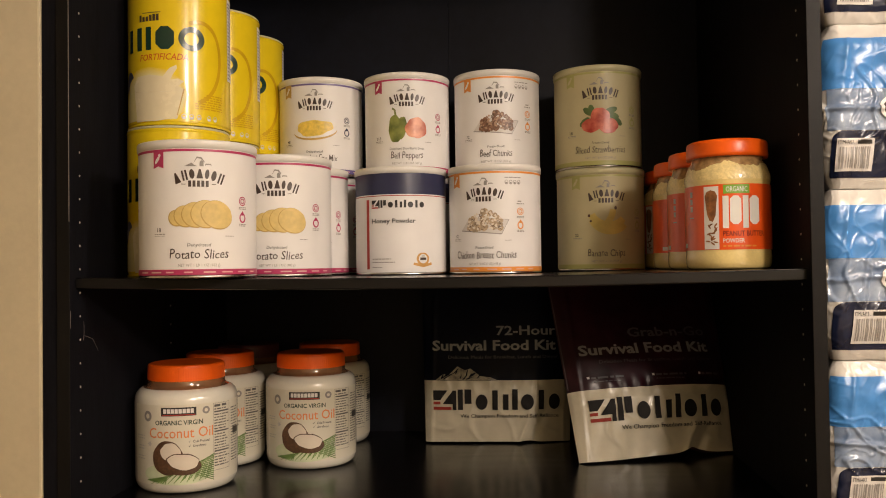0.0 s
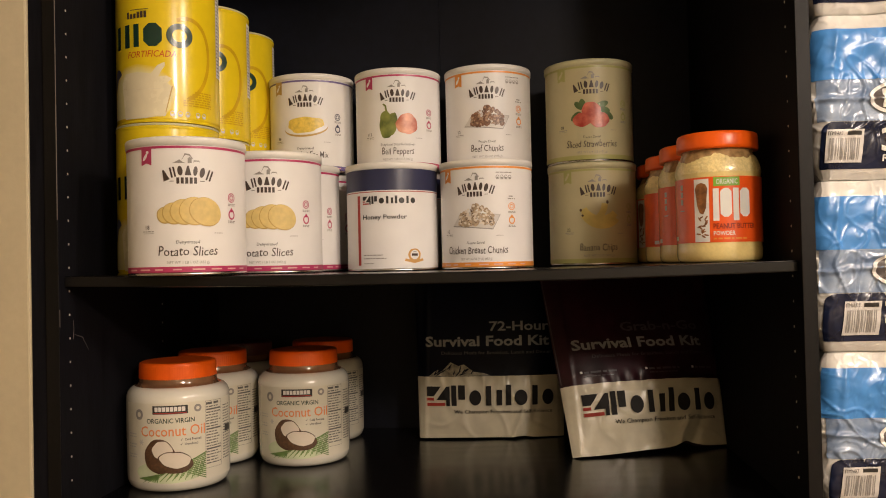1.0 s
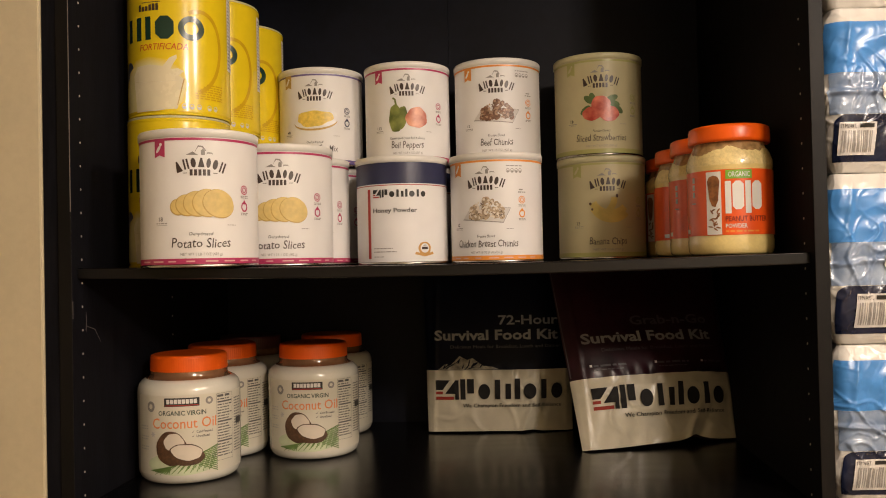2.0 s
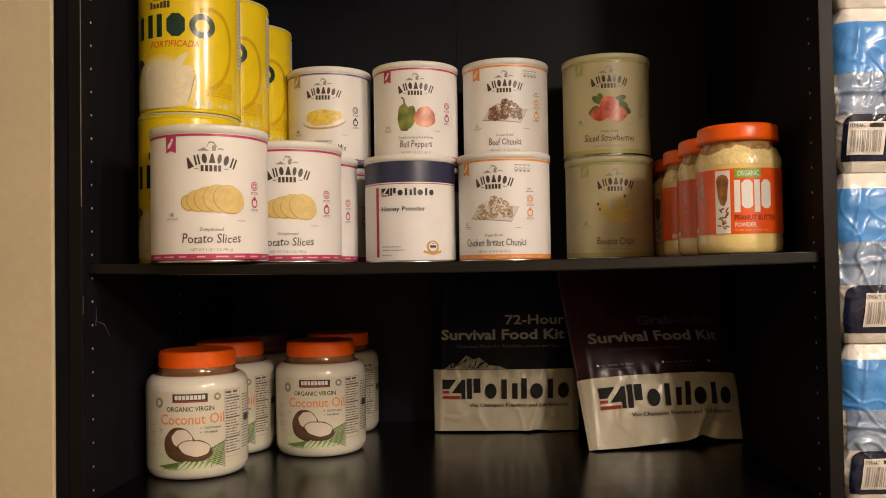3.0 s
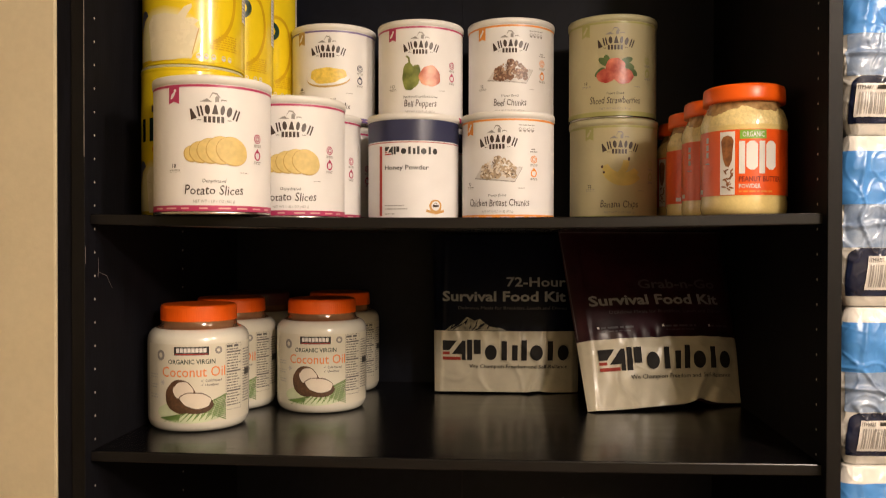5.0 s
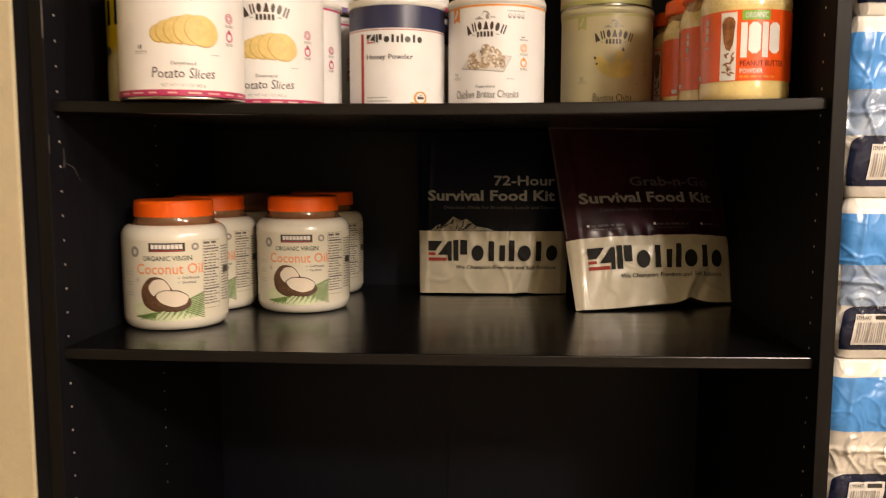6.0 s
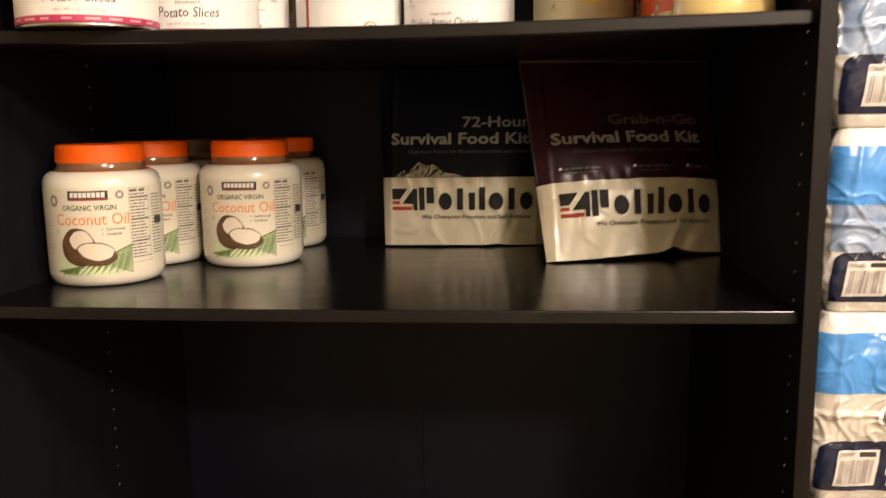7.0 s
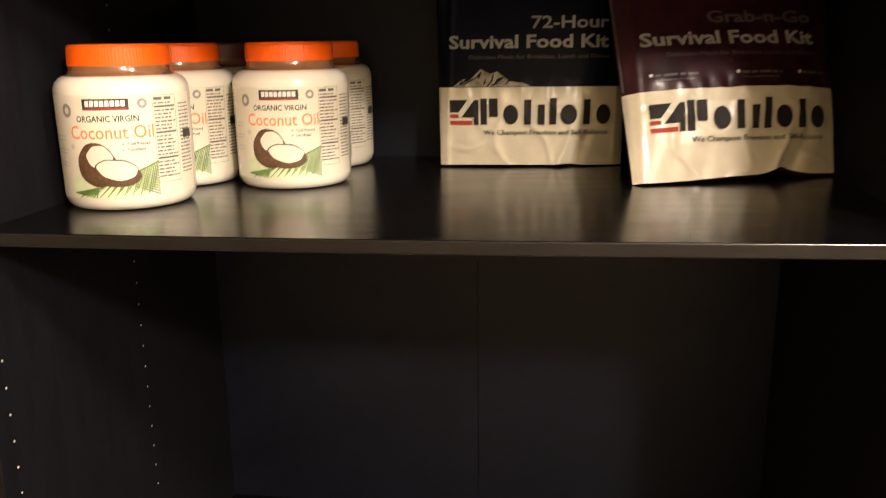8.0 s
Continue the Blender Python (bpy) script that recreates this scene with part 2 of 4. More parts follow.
def p_ring(bm, u, v, a, b, thick, start=0.0, end=360.0, turn=0.0, n=36):
    c, s = math.cos(radians(turn)), math.sin(radians(turn))
    rows = []
    full = end - start >= 360
    for i in range(n if full else n + 1):
        t = radians(start + (end - start) * i / n)
        pair = []
        for k in (0, thick):
            x, y = (a - k) * math.cos(t), (b - k) * math.sin(t)
            pair.append(bm.verts.new((u + c * x - s * y, v + s * x + c * y, 0)))
        rows.append(pair)
    for i in range(n):
        p, q = rows[i], rows[(i + 1) % len(rows)]
        bm.faces.new((p[0], q[0], q[1], p[1]))


def p_poly(bm, pts):
    bm.faces.new([bm.verts.new((u, v, 0)) for u, v in pts])


def p_text(bm, body, u, v, size, width=None, bold=0.0, align="CENTER", shear=0.0, turn=0.0, hand=0.0):
    """Words in the built-in font, v being the base line; width squeezes or spreads them to that length."""
    cu = bpy.data.curves.new("words", "FONT")
    cu.body, cu.size, cu.offset, cu.shear, cu.resolution_u = body, 1.0, bold, shear, 2
    ob = bpy.data.objects.new("words", cu)
    me = bpy.data.meshes.new_from_object(ob)
    xs = [p.co.x for p in me.vertices]
    lo, hi = min(xs), max(xs)
    sx = (width / (hi - lo)) if width else size
    at = {"CENTER": (lo + hi) / 2, "LEFT": lo, "RIGHT": hi}[align]
    c, s = math.cos(radians(turn)), math.sin(radians(turn))
    for p in me.vertices:
        x, y = (p.co.x - at) * sx, p.co.y * size * (1 + hand * math.sin(p.co.x * 4.1)) + hand * 0.3 * size * math.sin(p.co.x * 2.7 + 1)
        p.co = (u + c * x - s * y, v + s * x + c * y, 0)
    bm.from_mesh(me)
    bpy.data.objects.remove(ob)
    bpy.data.curves.remove(cu)
    bpy.data.meshes.remove(me)


def p_words(bm, u0, u1, v, h, rng, gap=0.35):
    """A line of small unreadable writing: plain bars."""
    u = u0
    while u < u1 - h:
        w = min(h * rng.uniform(1.5, 5), u1 - u)
        p_rect(bm, u, u + w, v, v + h)
        u += w + h * (0.5 + gap)


def printed(name, draw, mat, parent, wrap, lift, label="", step=0.006, both=False):
    """Prints what draw(bm) lays out in the plane onto a surface: wrap(u, v, lift) gives the place."""
    bm = bmesh.new()
    draw(bm)
    for axis in ((0, 1) if both else (0,)):
        lo, hi = min(v.co[axis] for v in bm.verts), max(v.co[axis] for v in bm.verts)
        k = math.floor(lo / step) + 1
        no = Vector((1, 0, 0)) if axis == 0 else Vector((0, 1, 0))
        while k * step < hi:
            bmesh.ops.bisect_plane(bm, geom=bm.verts[:] + bm.edges[:] + bm.faces[:], dist=1e-7, plane_co=no * (k * step), plane_no=no)
            k += 1
    bmesh.ops.triangulate(bm, faces=[f for f in bm.faces if len(f.verts) > 4])
    for v in bm.verts:
        v.co = wrap(v.co.x, v.co.y, lift)
    ob = part(name, bm, mat, parent, label, smooth=True)
    if name in ("small_print", "nutrition_panel", "nutrition_row", "tick_print", "barcode", "side_print", "palm_picture", "food_picture", "tick_row", "icon"):
        tagged(ob, kind="stuff")
    return ob


def round_wrap(radius, lean=None):
    def wrap(u, v, lift):
        r = (radius if lean is None else lean(v)) + lift
        return Vector((r * math.sin(u / radius), -r * math.cos(u / radius), v))
    return wrap


# ---- the room ----
ROOM = (-2.2, 3.2, -3.2, 0.66, 2.44)
tagged(part("floor", box(ROOM[0], ROOM[1], ROOM[2], ROOM[3] + 0.1, -0.1, 0), M_CARPET), "brown carpeted floor of the room", "floor", kind="structure")
tagged(part("ceiling", box(ROOM[0], ROOM[1], ROOM[2], ROOM[3] + 0.1, 2.44, 2.54), M_CEIL), "off-white painted ceiling", "ceiling", kind="structure")
for name, b in (("wall_north", (ROOM[0], ROOM[1], 0.66, 0.76, 0, 2.44)), ("wall_south", (ROOM[0], ROOM[1], -3.3, -3.2, 0, 2.44)),
                ("wall_west", (-2.3, -2.2, -3.2, 0.66, 0, 2.44)), ("wall_east", (3.2, 3.3, -3.2, 0.66, 0, 2.44)),
                ("wall_return", (-2.2, -0.4430, -0.016, 0.66, 0, 2.44))):
    tagged(part(name, box(*b, bevel=0.003 if name == "wall_return" else 0), M_WALL), "beige painted plaster wall", "wall", kind="structure")

lamp = thing("ceiling_lamp", pose(*LAMPS[0][:3]), "ceiling lamp with a brushed metal canopy and bare warm bulb", "lamp", "ceiling lamps")
part("canopy", lathe([(0.0, 0.094), (0.11, 0.094), (0.118, 0.099), (0.118, 0.1095)], 32), M_BRASS, lamp, smooth=True)
part("socket", lathe([(0.0, 0.088), (0.02, 0.088), (0.022, 0.0945)], 16), M_BRASS, lamp)
copy_thing(lamp, pose(*LAMPS[1][:3]))

# ---- the bookcase ----
XL, XR, YB = -0.403, 0.5552, 0.590
FRONT = -0.014
case = thing("bookcase", pose(0, 0, 0), "tall black-brown laminate bookcase with deep adjustable shelves", "bookcase")
part("side_panel", box(XL - 0.018, XL, FRONT, YB + 0.012, 0, 2.14, 0.0012), M_SIDE, case)
part("side_panel", box(XR, XR + 0.0175, FRONT, YB + 0.012, 0, 2.14, 0.0012), M_SIDE, case)
part("edge_band", box(XL - 0.0178, XL - 0.0002, FRONT - 0.0012, FRONT, 0.0, 2.14, 0.0005), M_EDGE, case)
part("edge_band", box(XR + 0.0002, XR + 0.0173, FRONT - 0.0012, FRONT, 0.0, 2.14, 0.0005), M_EDGE, case)
# added dark strip: stands for the shade in the open gap beside the wall
part("gap_shade_strip", box(XL - 0.0395, XL - 0.0185, -0.0125, 0.024, 0, 2.14, 0.001), M_SIDE, case, "added dark strip standing in for shade in the wall gap")
# highlight along the corner, painted as a thin pale strip
part("edge_glint", box(XL - 0.0007, XL + 0.0003, FRONT - 0.0017, FRONT - 0.0011, 1.575, 2.14), M_CHIP_GLINT, case, "pale strip painting the light caught on the front edge")
part("top_panel", box(XL + 0.0005, XR - 0.0005, FRONT, YB, 2.12, 2.138, 0.001), M_LAMINATE, case)
part("back_panel", box(XL + 0.0005, 0.0632, YB, YB + 0.006, 0.06, 2.119), M_BACK, case)
part("back_panel", box(0.0639, XR - 0.0005, YB, YB + 0.006, 0.06, 2.119), M_BACK, case)
part("back_batten", box(0.04, 0.088, YB + 0.0065, YB + 0.012, 0.06, 2.119), M_BACK, case)
part("plinth", box(XL + 0.0005, XR - 0.0005, 0.012, 0.028, 0, 0.058), M_LAMINATE, case)


def sag_one(x):
    s = (x - XL) / (XR - XL)
    return 1.4995 - 0.0055 * math.sin(math.pi * s)


def sag_two(x):
    s = (x - XL) / (XR - XL)
    return 1.1775 + 0.006 * s - 0.0022 * math.sin(math.pi * s)


def shelf(top, thick=0.0152, y0=0.0):
    n = 32
    prof = [(y0 + 0.0018, 0.0), (YB - 0.001, 0.0), (YB - 0.001, -thick), (y0 + 0.0018, -thick),
            (y0 + 0.0005, -thick + 0.0006), (y0, -thick + 0.002), (y0, -0.002), (y0 + 0.0005, -0.0006)]
    bm = bmesh.new()
    rings = []
    for i in range(n + 1):
        x = XL + 0.0006 + (XR - XL - 0.0012) * i / n
        rings.append([bm.verts.new((x, y, top(x) + dz)) for y, dz in prof])
    for a, b in zip(rings, rings[1:]):
        for k in range(len(prof)):
            bm.faces.new((a[k], b[k], b[(k + 1) % len(prof)], a[(k + 1) % len(prof)]))
    bm.faces.new(rings[0])
    bm.faces.new(rings[-1][::-1])
    bmesh.ops.recalc_face_normals(bm, faces=bm.faces[:])
    return bm


def shelf_band(top, thick=0.0152):
    """The thin strip glued along a shelf's front edge."""
    n = 32
    prof = [(-0.0002, -0.0012), (-0.0009, -0.0020), (-0.0009, -thick + 0.0020), (-0.0002, -thick + 0.0012)]
    bm = bmesh.new()
    rings = []
    for i in range(n + 1):
        x = XL + 0.0008 + (XR - XL - 0.0016) * i / n
        rings.append([bm.verts.new((x, y, top(x) + dz)) for y, dz in prof])
    for a, b in zip(rings, rings[1:]):
        for k in range(4):
            bm.faces.new((a[k], b[k], b[(k + 1) % 4], a[(k + 1) % 4]))
    bmesh.ops.recalc_face_normals(bm, faces=bm.faces[:])
    return bm


for top, words in ((sag_one, "black shelf sagging slightly under the cans"), (sag_two, ""), (lambda x: 0.53, ""), (lambda x: 0.075, "")):
    board = part("shelf", shelf(top), M_LAMINATE, case, words)
    part("edge_band", shelf_band(top), M_SHELFEDGE, board)

# chips in the laminate by the left upright
part("chip", box(XL + 0.0001, XL + 0.0004, -0.0137, -0.0128, 1.432, 1.455), M_CHIP_GLINT, case, "pale chipped edge")
chip = bmesh.new()
p_poly(chip, [(0.0188, 1.4145), (0.0205, 1.4125), (0.0220, 1.425), (0.0212, 1.4385), (0.0203, 1.440), (0.0210, 1.426)])
p_poly(chip, [(0.022, 1.4195), (0.044, 1.4134), (0.060, 1.395), (0.0603, 1.3955), (0.0445, 1.4140), (0.0222, 1.4200)])
for v in chip.verts:
    v.co = (XL + 0.0004, v.co.x, v.co.y)
part("scratch", chip, M_CHIP_GLINT, case, "scratched laminate")

# ---- tins ----
CAN_R, CAN_H = 0.0785, 0.180
rng = random.Random(4)


def can_shell(parent, radius=CAN_R, height=CAN_H, lid=True, body_mat=M_TIN, lid_mat=M_LID, lid_words="white plastic snap lid"):
    r = radius
    part("body", lathe([(r - 0.006, 0.002), (r - 0.002, 0.0), (r - 0.0002, 0.0008), (r - 0.0002, 0.0030), (r - 0.0025, 0.0042), (r - 0.0015, 0.006),
                        (r - 0.0012, height - 0.012), (r - 0.0022, height - 0.009), (r - 0.0002, height - 0.007), (r - 0.0002, height - 0.004), (r - 0.004, height - 0.0035)]), body_mat, parent, smooth=True)
    if lid:
        part("lid", lathe([(r - 0.0005, height - 0.0115), (r + 0.0009, height - 0.0112), (r + 0.0011, height - 0.0025), (r + 0.0002, height - 0.0007), (r - 0.0025, height),
                           (r - 0.0045, height - 0.0008), (r - 0.006, height - 0.0022), (0.0, height - 0.0022)]), lid_mat, parent, lid_words, smooth=True)


def wrap_label(parent, mat, v0, v1, radius=CAN_R, label=""):
    r = radius - 0.0006
    return part("paper_label", lathe_open([(r, v0), (r, v1)]), mat, parent, label, smooth=True)


def lathe_open(profile, n=96):
    bm = lathe(profile, n)
    for f in [f for f in bm.faces if len(f.verts) > 4]:
        bm.faces.remove(f)
    return bm


def arch_logo(bm, u, v, k=1.0):
    """A farm mark as plain shapes: an arch of wedges, bars and discs, and a short row of five blocks below it."""
    shapes = (("wedge", 0.0098), ("bars", 0.0084), ("disc", 0.0086), ("wedge", 0.0098), ("disc", 0.0072), ("disc", 0.0086), ("bars", 0.0084))
    total = sum(w for _, w in shapes) + 6 * 0.0008
    x = -total / 2
    for form, w in shapes:
        mid = x + w / 2
        reach = mid / (total / 2)
        c, s = math.cos(radians(-reach * 23)), math.sin(radians(-reach * 23))
        up, h = -0.0098 * reach ** 2, 0.0132 + 0.0026 * abs(reach)

        def put(pts):
            p_poly(bm, [(u + k * (mid + c * a - s * b), v + k * (up + s * a + c * b)) for a, b in pts])
        if form == "wedge":
            put([(-w * 0.46, 0), (w * 0.46, 0), (w * 0.12, h), (-w * 0.12, h)])
        elif form == "bars":
            for side in (-1, 1):
                put([(side * w * 0.28 - w * 0.15, 0), (side * w * 0.28 + w * 0.15, 0), (side * w * 0.28 + w * 0.15, h), (side * w * 0.28 - w * 0.15, h)])
        else:
            put([(w * 0.42 * math.cos(2 * math.pi * n / 14), h / 2 + h / 2 * math.sin(2 * math.pi * n / 14)) for n in range(14)])
        x += w + 0.0008
    for i in range(5):
        a = u + k * (-0.0145 + i * 0.0060)
        p_rect(bm, a, a + k * 0.0040, v - k * 0.0120, v - k * 0.0032)
    for side in (-1, 1):
        p_rect(bm, u + side * k * 0.021 - k * 0.003, u + side * k * 0.021 + k * 0.003, v - k * 0.0088, v - k * 0.0079)


def barn(bm, u, v):
    p_poly(bm, [(u - 0.017, v), (u - 0.008, v + 0.0045), (u - 0.005, v + 0.002), (u - 0.001, v)])
    p_poly(bm, [(u - 0.006, v + 0.003), (u - 0.0015, v + 0.0125), (u + 0.0045, v + 0.0118), (u + 0.0085, v + 0.006), (u + 0.0082, v + 0.005), (u + 0.0035, v + 0.0098), (u - 0.001, v + 0.0105)])
    p_poly(bm, [(u + 0.002, v), (u + 0.0022, v + 0.006), (u + 0.0045, v + 0.008), (u + 0.007, v + 0.006), (u + 0.007, v)])
    p_poly(bm, [(u + 0.009, v + 0.0005), (u + 0.0095, v + 0.0035), (u + 0.016, v + 0.0035), (u + 0.0175, v + 0.0005), (u + 0.0155, v + 0.002), (u + 0.0105, v + 0.002)])


def potato_picture(label, wrap):
    spots = [(-0.0275, 0.0775, 0.0115, 0.0105), (-0.0165, 0.0798, 0.0150, 0.0140), (-0.0040, 0.0815, 0.0175, 0.0165), (0.0090, 0.0825, 0.0190, 0.0182), (0.0235, 0.0818, 0.0215, 0.0182)]
    for i, (u, v, a, b) in enumerate(spots):
        printed("picture", lambda bm: p_ellipse(bm, u, v, a, b, -28, wobble=0.008), M_POTATO_RIM, label, wrap, 0.00035 + i * 0.0002)
        printed("picture", lambda bm: p_ellipse(bm, u + 0.0006, v + 0.0005, a - 0.0008, b - 0.0008, -28, wobble=0.008), M_POTATO, label, wrap, 0.00045 + i * 0.0002)


def egg_picture(label, wrap):
    printed("picture", lambda bm: p_ellipse(bm, 0.002, 0.0805, 0.041, 0.0165, 4), M_POTATO_RIM, label, wrap, 0.0004)
    printed("picture", lambda bm: p_ellipse(bm, 0.002, 0.0835, 0.0415, 0.0160, 4), M_WHITEPRINT, label, wrap, 0.0006)
    printed("picture", lambda bm: p_ellipse(bm, 0.001, 0.0860, 0.0335, 0.0145, 4, wobble=0.08), M_EGG, label, wrap, 0.0008)


def pepper_picture(label, wrap):
    def green(bm):
        p_ellipse(bm, -0.0185, 0.078, 0.0135, 0.0245, 3, wobble=0.05)
        p_ellipse(bm, -0.0080, 0.080, 0.0090, 0.0200, -6, wobble=0.05)
        p_poly(bm, [(-0.020, 0.101), (-0.0215, 0.111), (-0.0255, 0.114), (-0.0235, 0.1165), (-0.0185, 0.1125), (-0.0165, 0.102)])
    printed("picture", green, M_PEPPERGREEN, label, wrap, 0.0004)
    printed("picture", lambda bm: p_ellipse(bm, 0.018, 0.079, 0.0195, 0.0185, 0, wobble=0.05), M_PEPPERRED, label, wrap, 0.0006)


def tray_picture(meat, pale):
    def paint(label, wrap):
        printed("picture", lambda bm: p_poly(bm, [(-0.041, 0.0705), (0.030, 0.0640), (0.043, 0.0885), (-0.024, 0.0925)]), M_GREY, label, wrap, 0.0003)
        printed("picture", lambda bm: p_poly(bm, [(-0.040, 0.072), (0.030, 0.0655), (0.042, 0.088), (-0.024, 0.092)]), M_TRAY, label, wrap, 0.0004)
        g = random.Random(7)

        def spot_in_heap():
            u = g.uniform(-0.026, 0.030)
            return u, g.uniform(0.0725, 0.1060 - 0.62 * abs(u - 0.003))

        def lumps(bm):
            for i in range(80):
                u, v = spot_in_heap()
                p_ellipse(bm, u, v, g.uniform(0.0034, 0.0050), g.uniform(0.0030, 0.0042), g.uniform(0, 180), 9, wobble=0.10)
        printed("food_picture", lumps, meat, label, wrap, 0.0006)

        def lights(bm):
            for i in range(62):
                u, v = spot_in_heap()
                p_ellipse(bm, u, v + 0.0006, g.uniform(0.0017, 0.0027), g.uniform(0.0013, 0.0022), g.uniform(0, 180), 7, wobble=0.12)
        printed("food_picture", lights, pale, label, wrap, 0.0008)

        def shades(bm):
            for i in range(30):
                u, v = spot_in_heap()
                p_ellipse(bm, u, v - 0.002, 0.0024, 0.0006, g.uniform(-50, 50), 7)
        printed("food_picture", shades, M_COCOSHELL, label, wrap, 0.0010)
    return paint


def berry_picture(label, wrap):
    def leaves(bm):
        for u, v, a, t in ((0.020, 0.099, 0.012, 20), (0.024, 0.090, 0.011, -15), (-0.026, 0.080, 0.011, 40), (-0.014, 0.101, 0.009, 100), (0.032, 0.080, 0.010, -40), (-0.020, 0.098, 0.010, 140)):
            p_ellipse(bm, u, v, a, 0.0055, t, 14)
    printed("picture", leaves, M_LEAF, label, wrap, 0.0004)
    printed("picture", lambda bm: p_ellipse(bm, -0.014, 0.074, 0.0175, 0.0125, 12, wobble=0.04), M_BERRY, label, wrap, 0.0006)
    printed("picture", lambda bm: p_ellipse(bm, 0.014, 0.073, 0.0185, 0.0140, -10, wobble=0.04), M_BERRY, label, wrap, 0.0008)
    printed("picture", lambda bm: p_ellipse(bm, 0.001, 0.088, 0.0165, 0.0160, 0, wobble=0.04), M_BERRY, label, wrap, 0.0010)


def banana_picture(label, wrap):
    def one(bm):
        for du, dv, r in ((0, 0, 0.040), (0.002, -0.009, 0.041)):
            p_ring(bm, 0.006 + du, 0.112 + dv, r, r * 0.98, 0.0125, 205, 318, n=20)
        p_ring(bm, -0.022, 0.108, 0.040, 0.040, 0.011, 285, 358, n=16)
    printed("picture", one, M_BANANA, label, wrap, 0.0004)
    printed("picture", lambda bm: (p_ellipse(bm, -0.029, 0.096, 0.0022, 0.0026), p_ellipse(bm, 0.017, 0.109, 0.0022, 0.0032), p_ellipse(bm, -0.026, 0.0865, 0.002, 0.002)), M_COCOSHELL, label, wrap, 0.0007)


def food_can(m, label_text, title, title_width, over, weight, accent, picture, count="", paper=M_PAPER, icons=None, flag=None, group="stored food cans"):
    can = thing("food_can", m, label_text, "can", group)
    if paper is M_CREAM:
        can_shell(can, lid_mat=M_CREAMLID, lid_words="cream plastic snap lid")
    else:
        can_shell(can)
    label = wrap_label(can, paper, 0.006, CAN_H - 0.0115)
    wrap = round_wrap(CAN_R - 0.0006)
    icons = icons or accent
    part("colour_band", lathe_open([(CAN_R - 0.0003, 0.1640), (CAN_R - 0.0003, 0.1672)]), accent, label, smooth=True)
    part("colour_band", lathe_open([(CAN_R - 0.0003, 0.0042), (CAN_R - 0.0003, 0.0115)]), accent, label, smooth=True)
    if paper is not M_CREAM:
        g = random.Random(2)
        printed("small_print", lambda bm: [p_rect(bm, u, u + g.uniform(0.010, 0.017), 0.0068, 0.0086) for u in (-0.09, -0.066, -0.042, -0.018, 0.006, 0.030, 0.054, 0.078)], M_BANDTEXT, label, wrap, 0.0006)
    flag = flag or accent
    printed("flag", lambda bm: p_poly(bm, [(-0.061, 0.167), (-0.061, 0.1425), (-0.053, 0.1455), (-0.045, 0.1425), (-0.045, 0.167)]), flag, label, wrap, 0.0005)
    printed("flag_mark", lambda bm: (p_ellipse(bm, -0.0545, 0.1535, 0.0022, 0.0058, -35, 12), p_ellipse(bm, -0.051, 0.1595, 0.0022, 0.0022, 0, 8)), paper, label, wrap, 0.0008)
    printed("logo", lambda bm: arch_logo(bm, 0.001, 0.1290, 0.91), M_BROWN, label, wrap, 0.0005)
    printed("logo_picture", lambda bm: barn(bm, 0.0, 0.1447), M_GREY, label, wrap, 0.0005)
    picture(label, wrap)

    def marks(bm):
        p_ring(bm, 0.063, 0.1015, 0.0062, 0.0062, 0.0012)
        p_ring(bm, 0.063, 0.1015, 0.0036, 0.0036, 0.0012)
        p_ring(bm, 0.063, 0.0790, 0.0058, 0.0066, 0.0020)
        p_poly(bm, [(0.0585, 0.0825), (0.0675, 0.0825), (0.063, 0.0885)])
    printed("icon", marks, icons, label, wrap, 0.0005)
    g = random.Random(hash_of(title))

    def fine(bm):
        for v in (0.0925, 0.0905, 0.0700, 0.0680):
            p_words(bm, 0.0565, 0.0700, v, 0.0011, g)
        p_words(bm, -0.060, -0.043, 0.0565, 0.0012, g)
        p_rect(bm, -0.060, -0.043, 0.0545, 0.0549)
        p_words(bm, 0.035, 0.047, 0.0540, 0.0009, g)
    printed("small_print", fine, M_GREY, label, wrap, 0.0005)
    if accent is M_ORANGEPRINT:
        def facts(bm):
            p_words(bm, 0.036, 0.064, 0.1560, 0.0014, g)
            for k in range(4):
                p_ring(bm, 0.0390 + k * 0.0072, 0.1490, 0.0030, 0.0038, 0.0008, n=10)
                p_rect(bm, 0.0375 + k * 0.0072, 0.0405 + k * 0.0072, 0.1465, 0.1490)
            p_words(bm, 0.058, 0.068, 0.1170, 0.0018, g)
            p_words(bm, 0.056, 0.070, 0.1130, 0.0018, g)
        printed("nutrition_row", facts, M_GREY, label, wrap, 0.0005)
    if count:
        printed("count_text", lambda bm: p_text(bm, count, -0.0525, 0.0600, 0.0075, bold=0.01), M_INK, label, wrap, 0.0005)
    if over:
        printed("kind_text", lambda bm: p_text(bm, over, 0.001, 0.0410, 0.0058, width=0.030 if len(over) < 16 else 0.062, shear=0.15, hand=0.08), M_INK, label, wrap, 0.0005)
    printed("title_text", lambda bm: p_text(bm, title, 0.001, 0.0255, 0.0165, width=title_width, shear=0.12, bold=0.002, hand=0.10), M_BROWN, label, wrap, 0.0005)
    printed("weight_text", lambda bm: p_text(bm, weight, 0.001, 0.0150, 0.0052, width=0.053), M_GREY, label, wrap, 0.0005)
    return can


def hash_of(s):
    return sum(ord(c) * (i + 3) for i, c in enumerate(s))


def spot(x, y, stack=0, yaw=0.0, below=0.0):
    return pose(x, y, sag_one(x) + 0.0006 + stack * (CAN_H + 0.0004) + below, 0, 0, yaw)


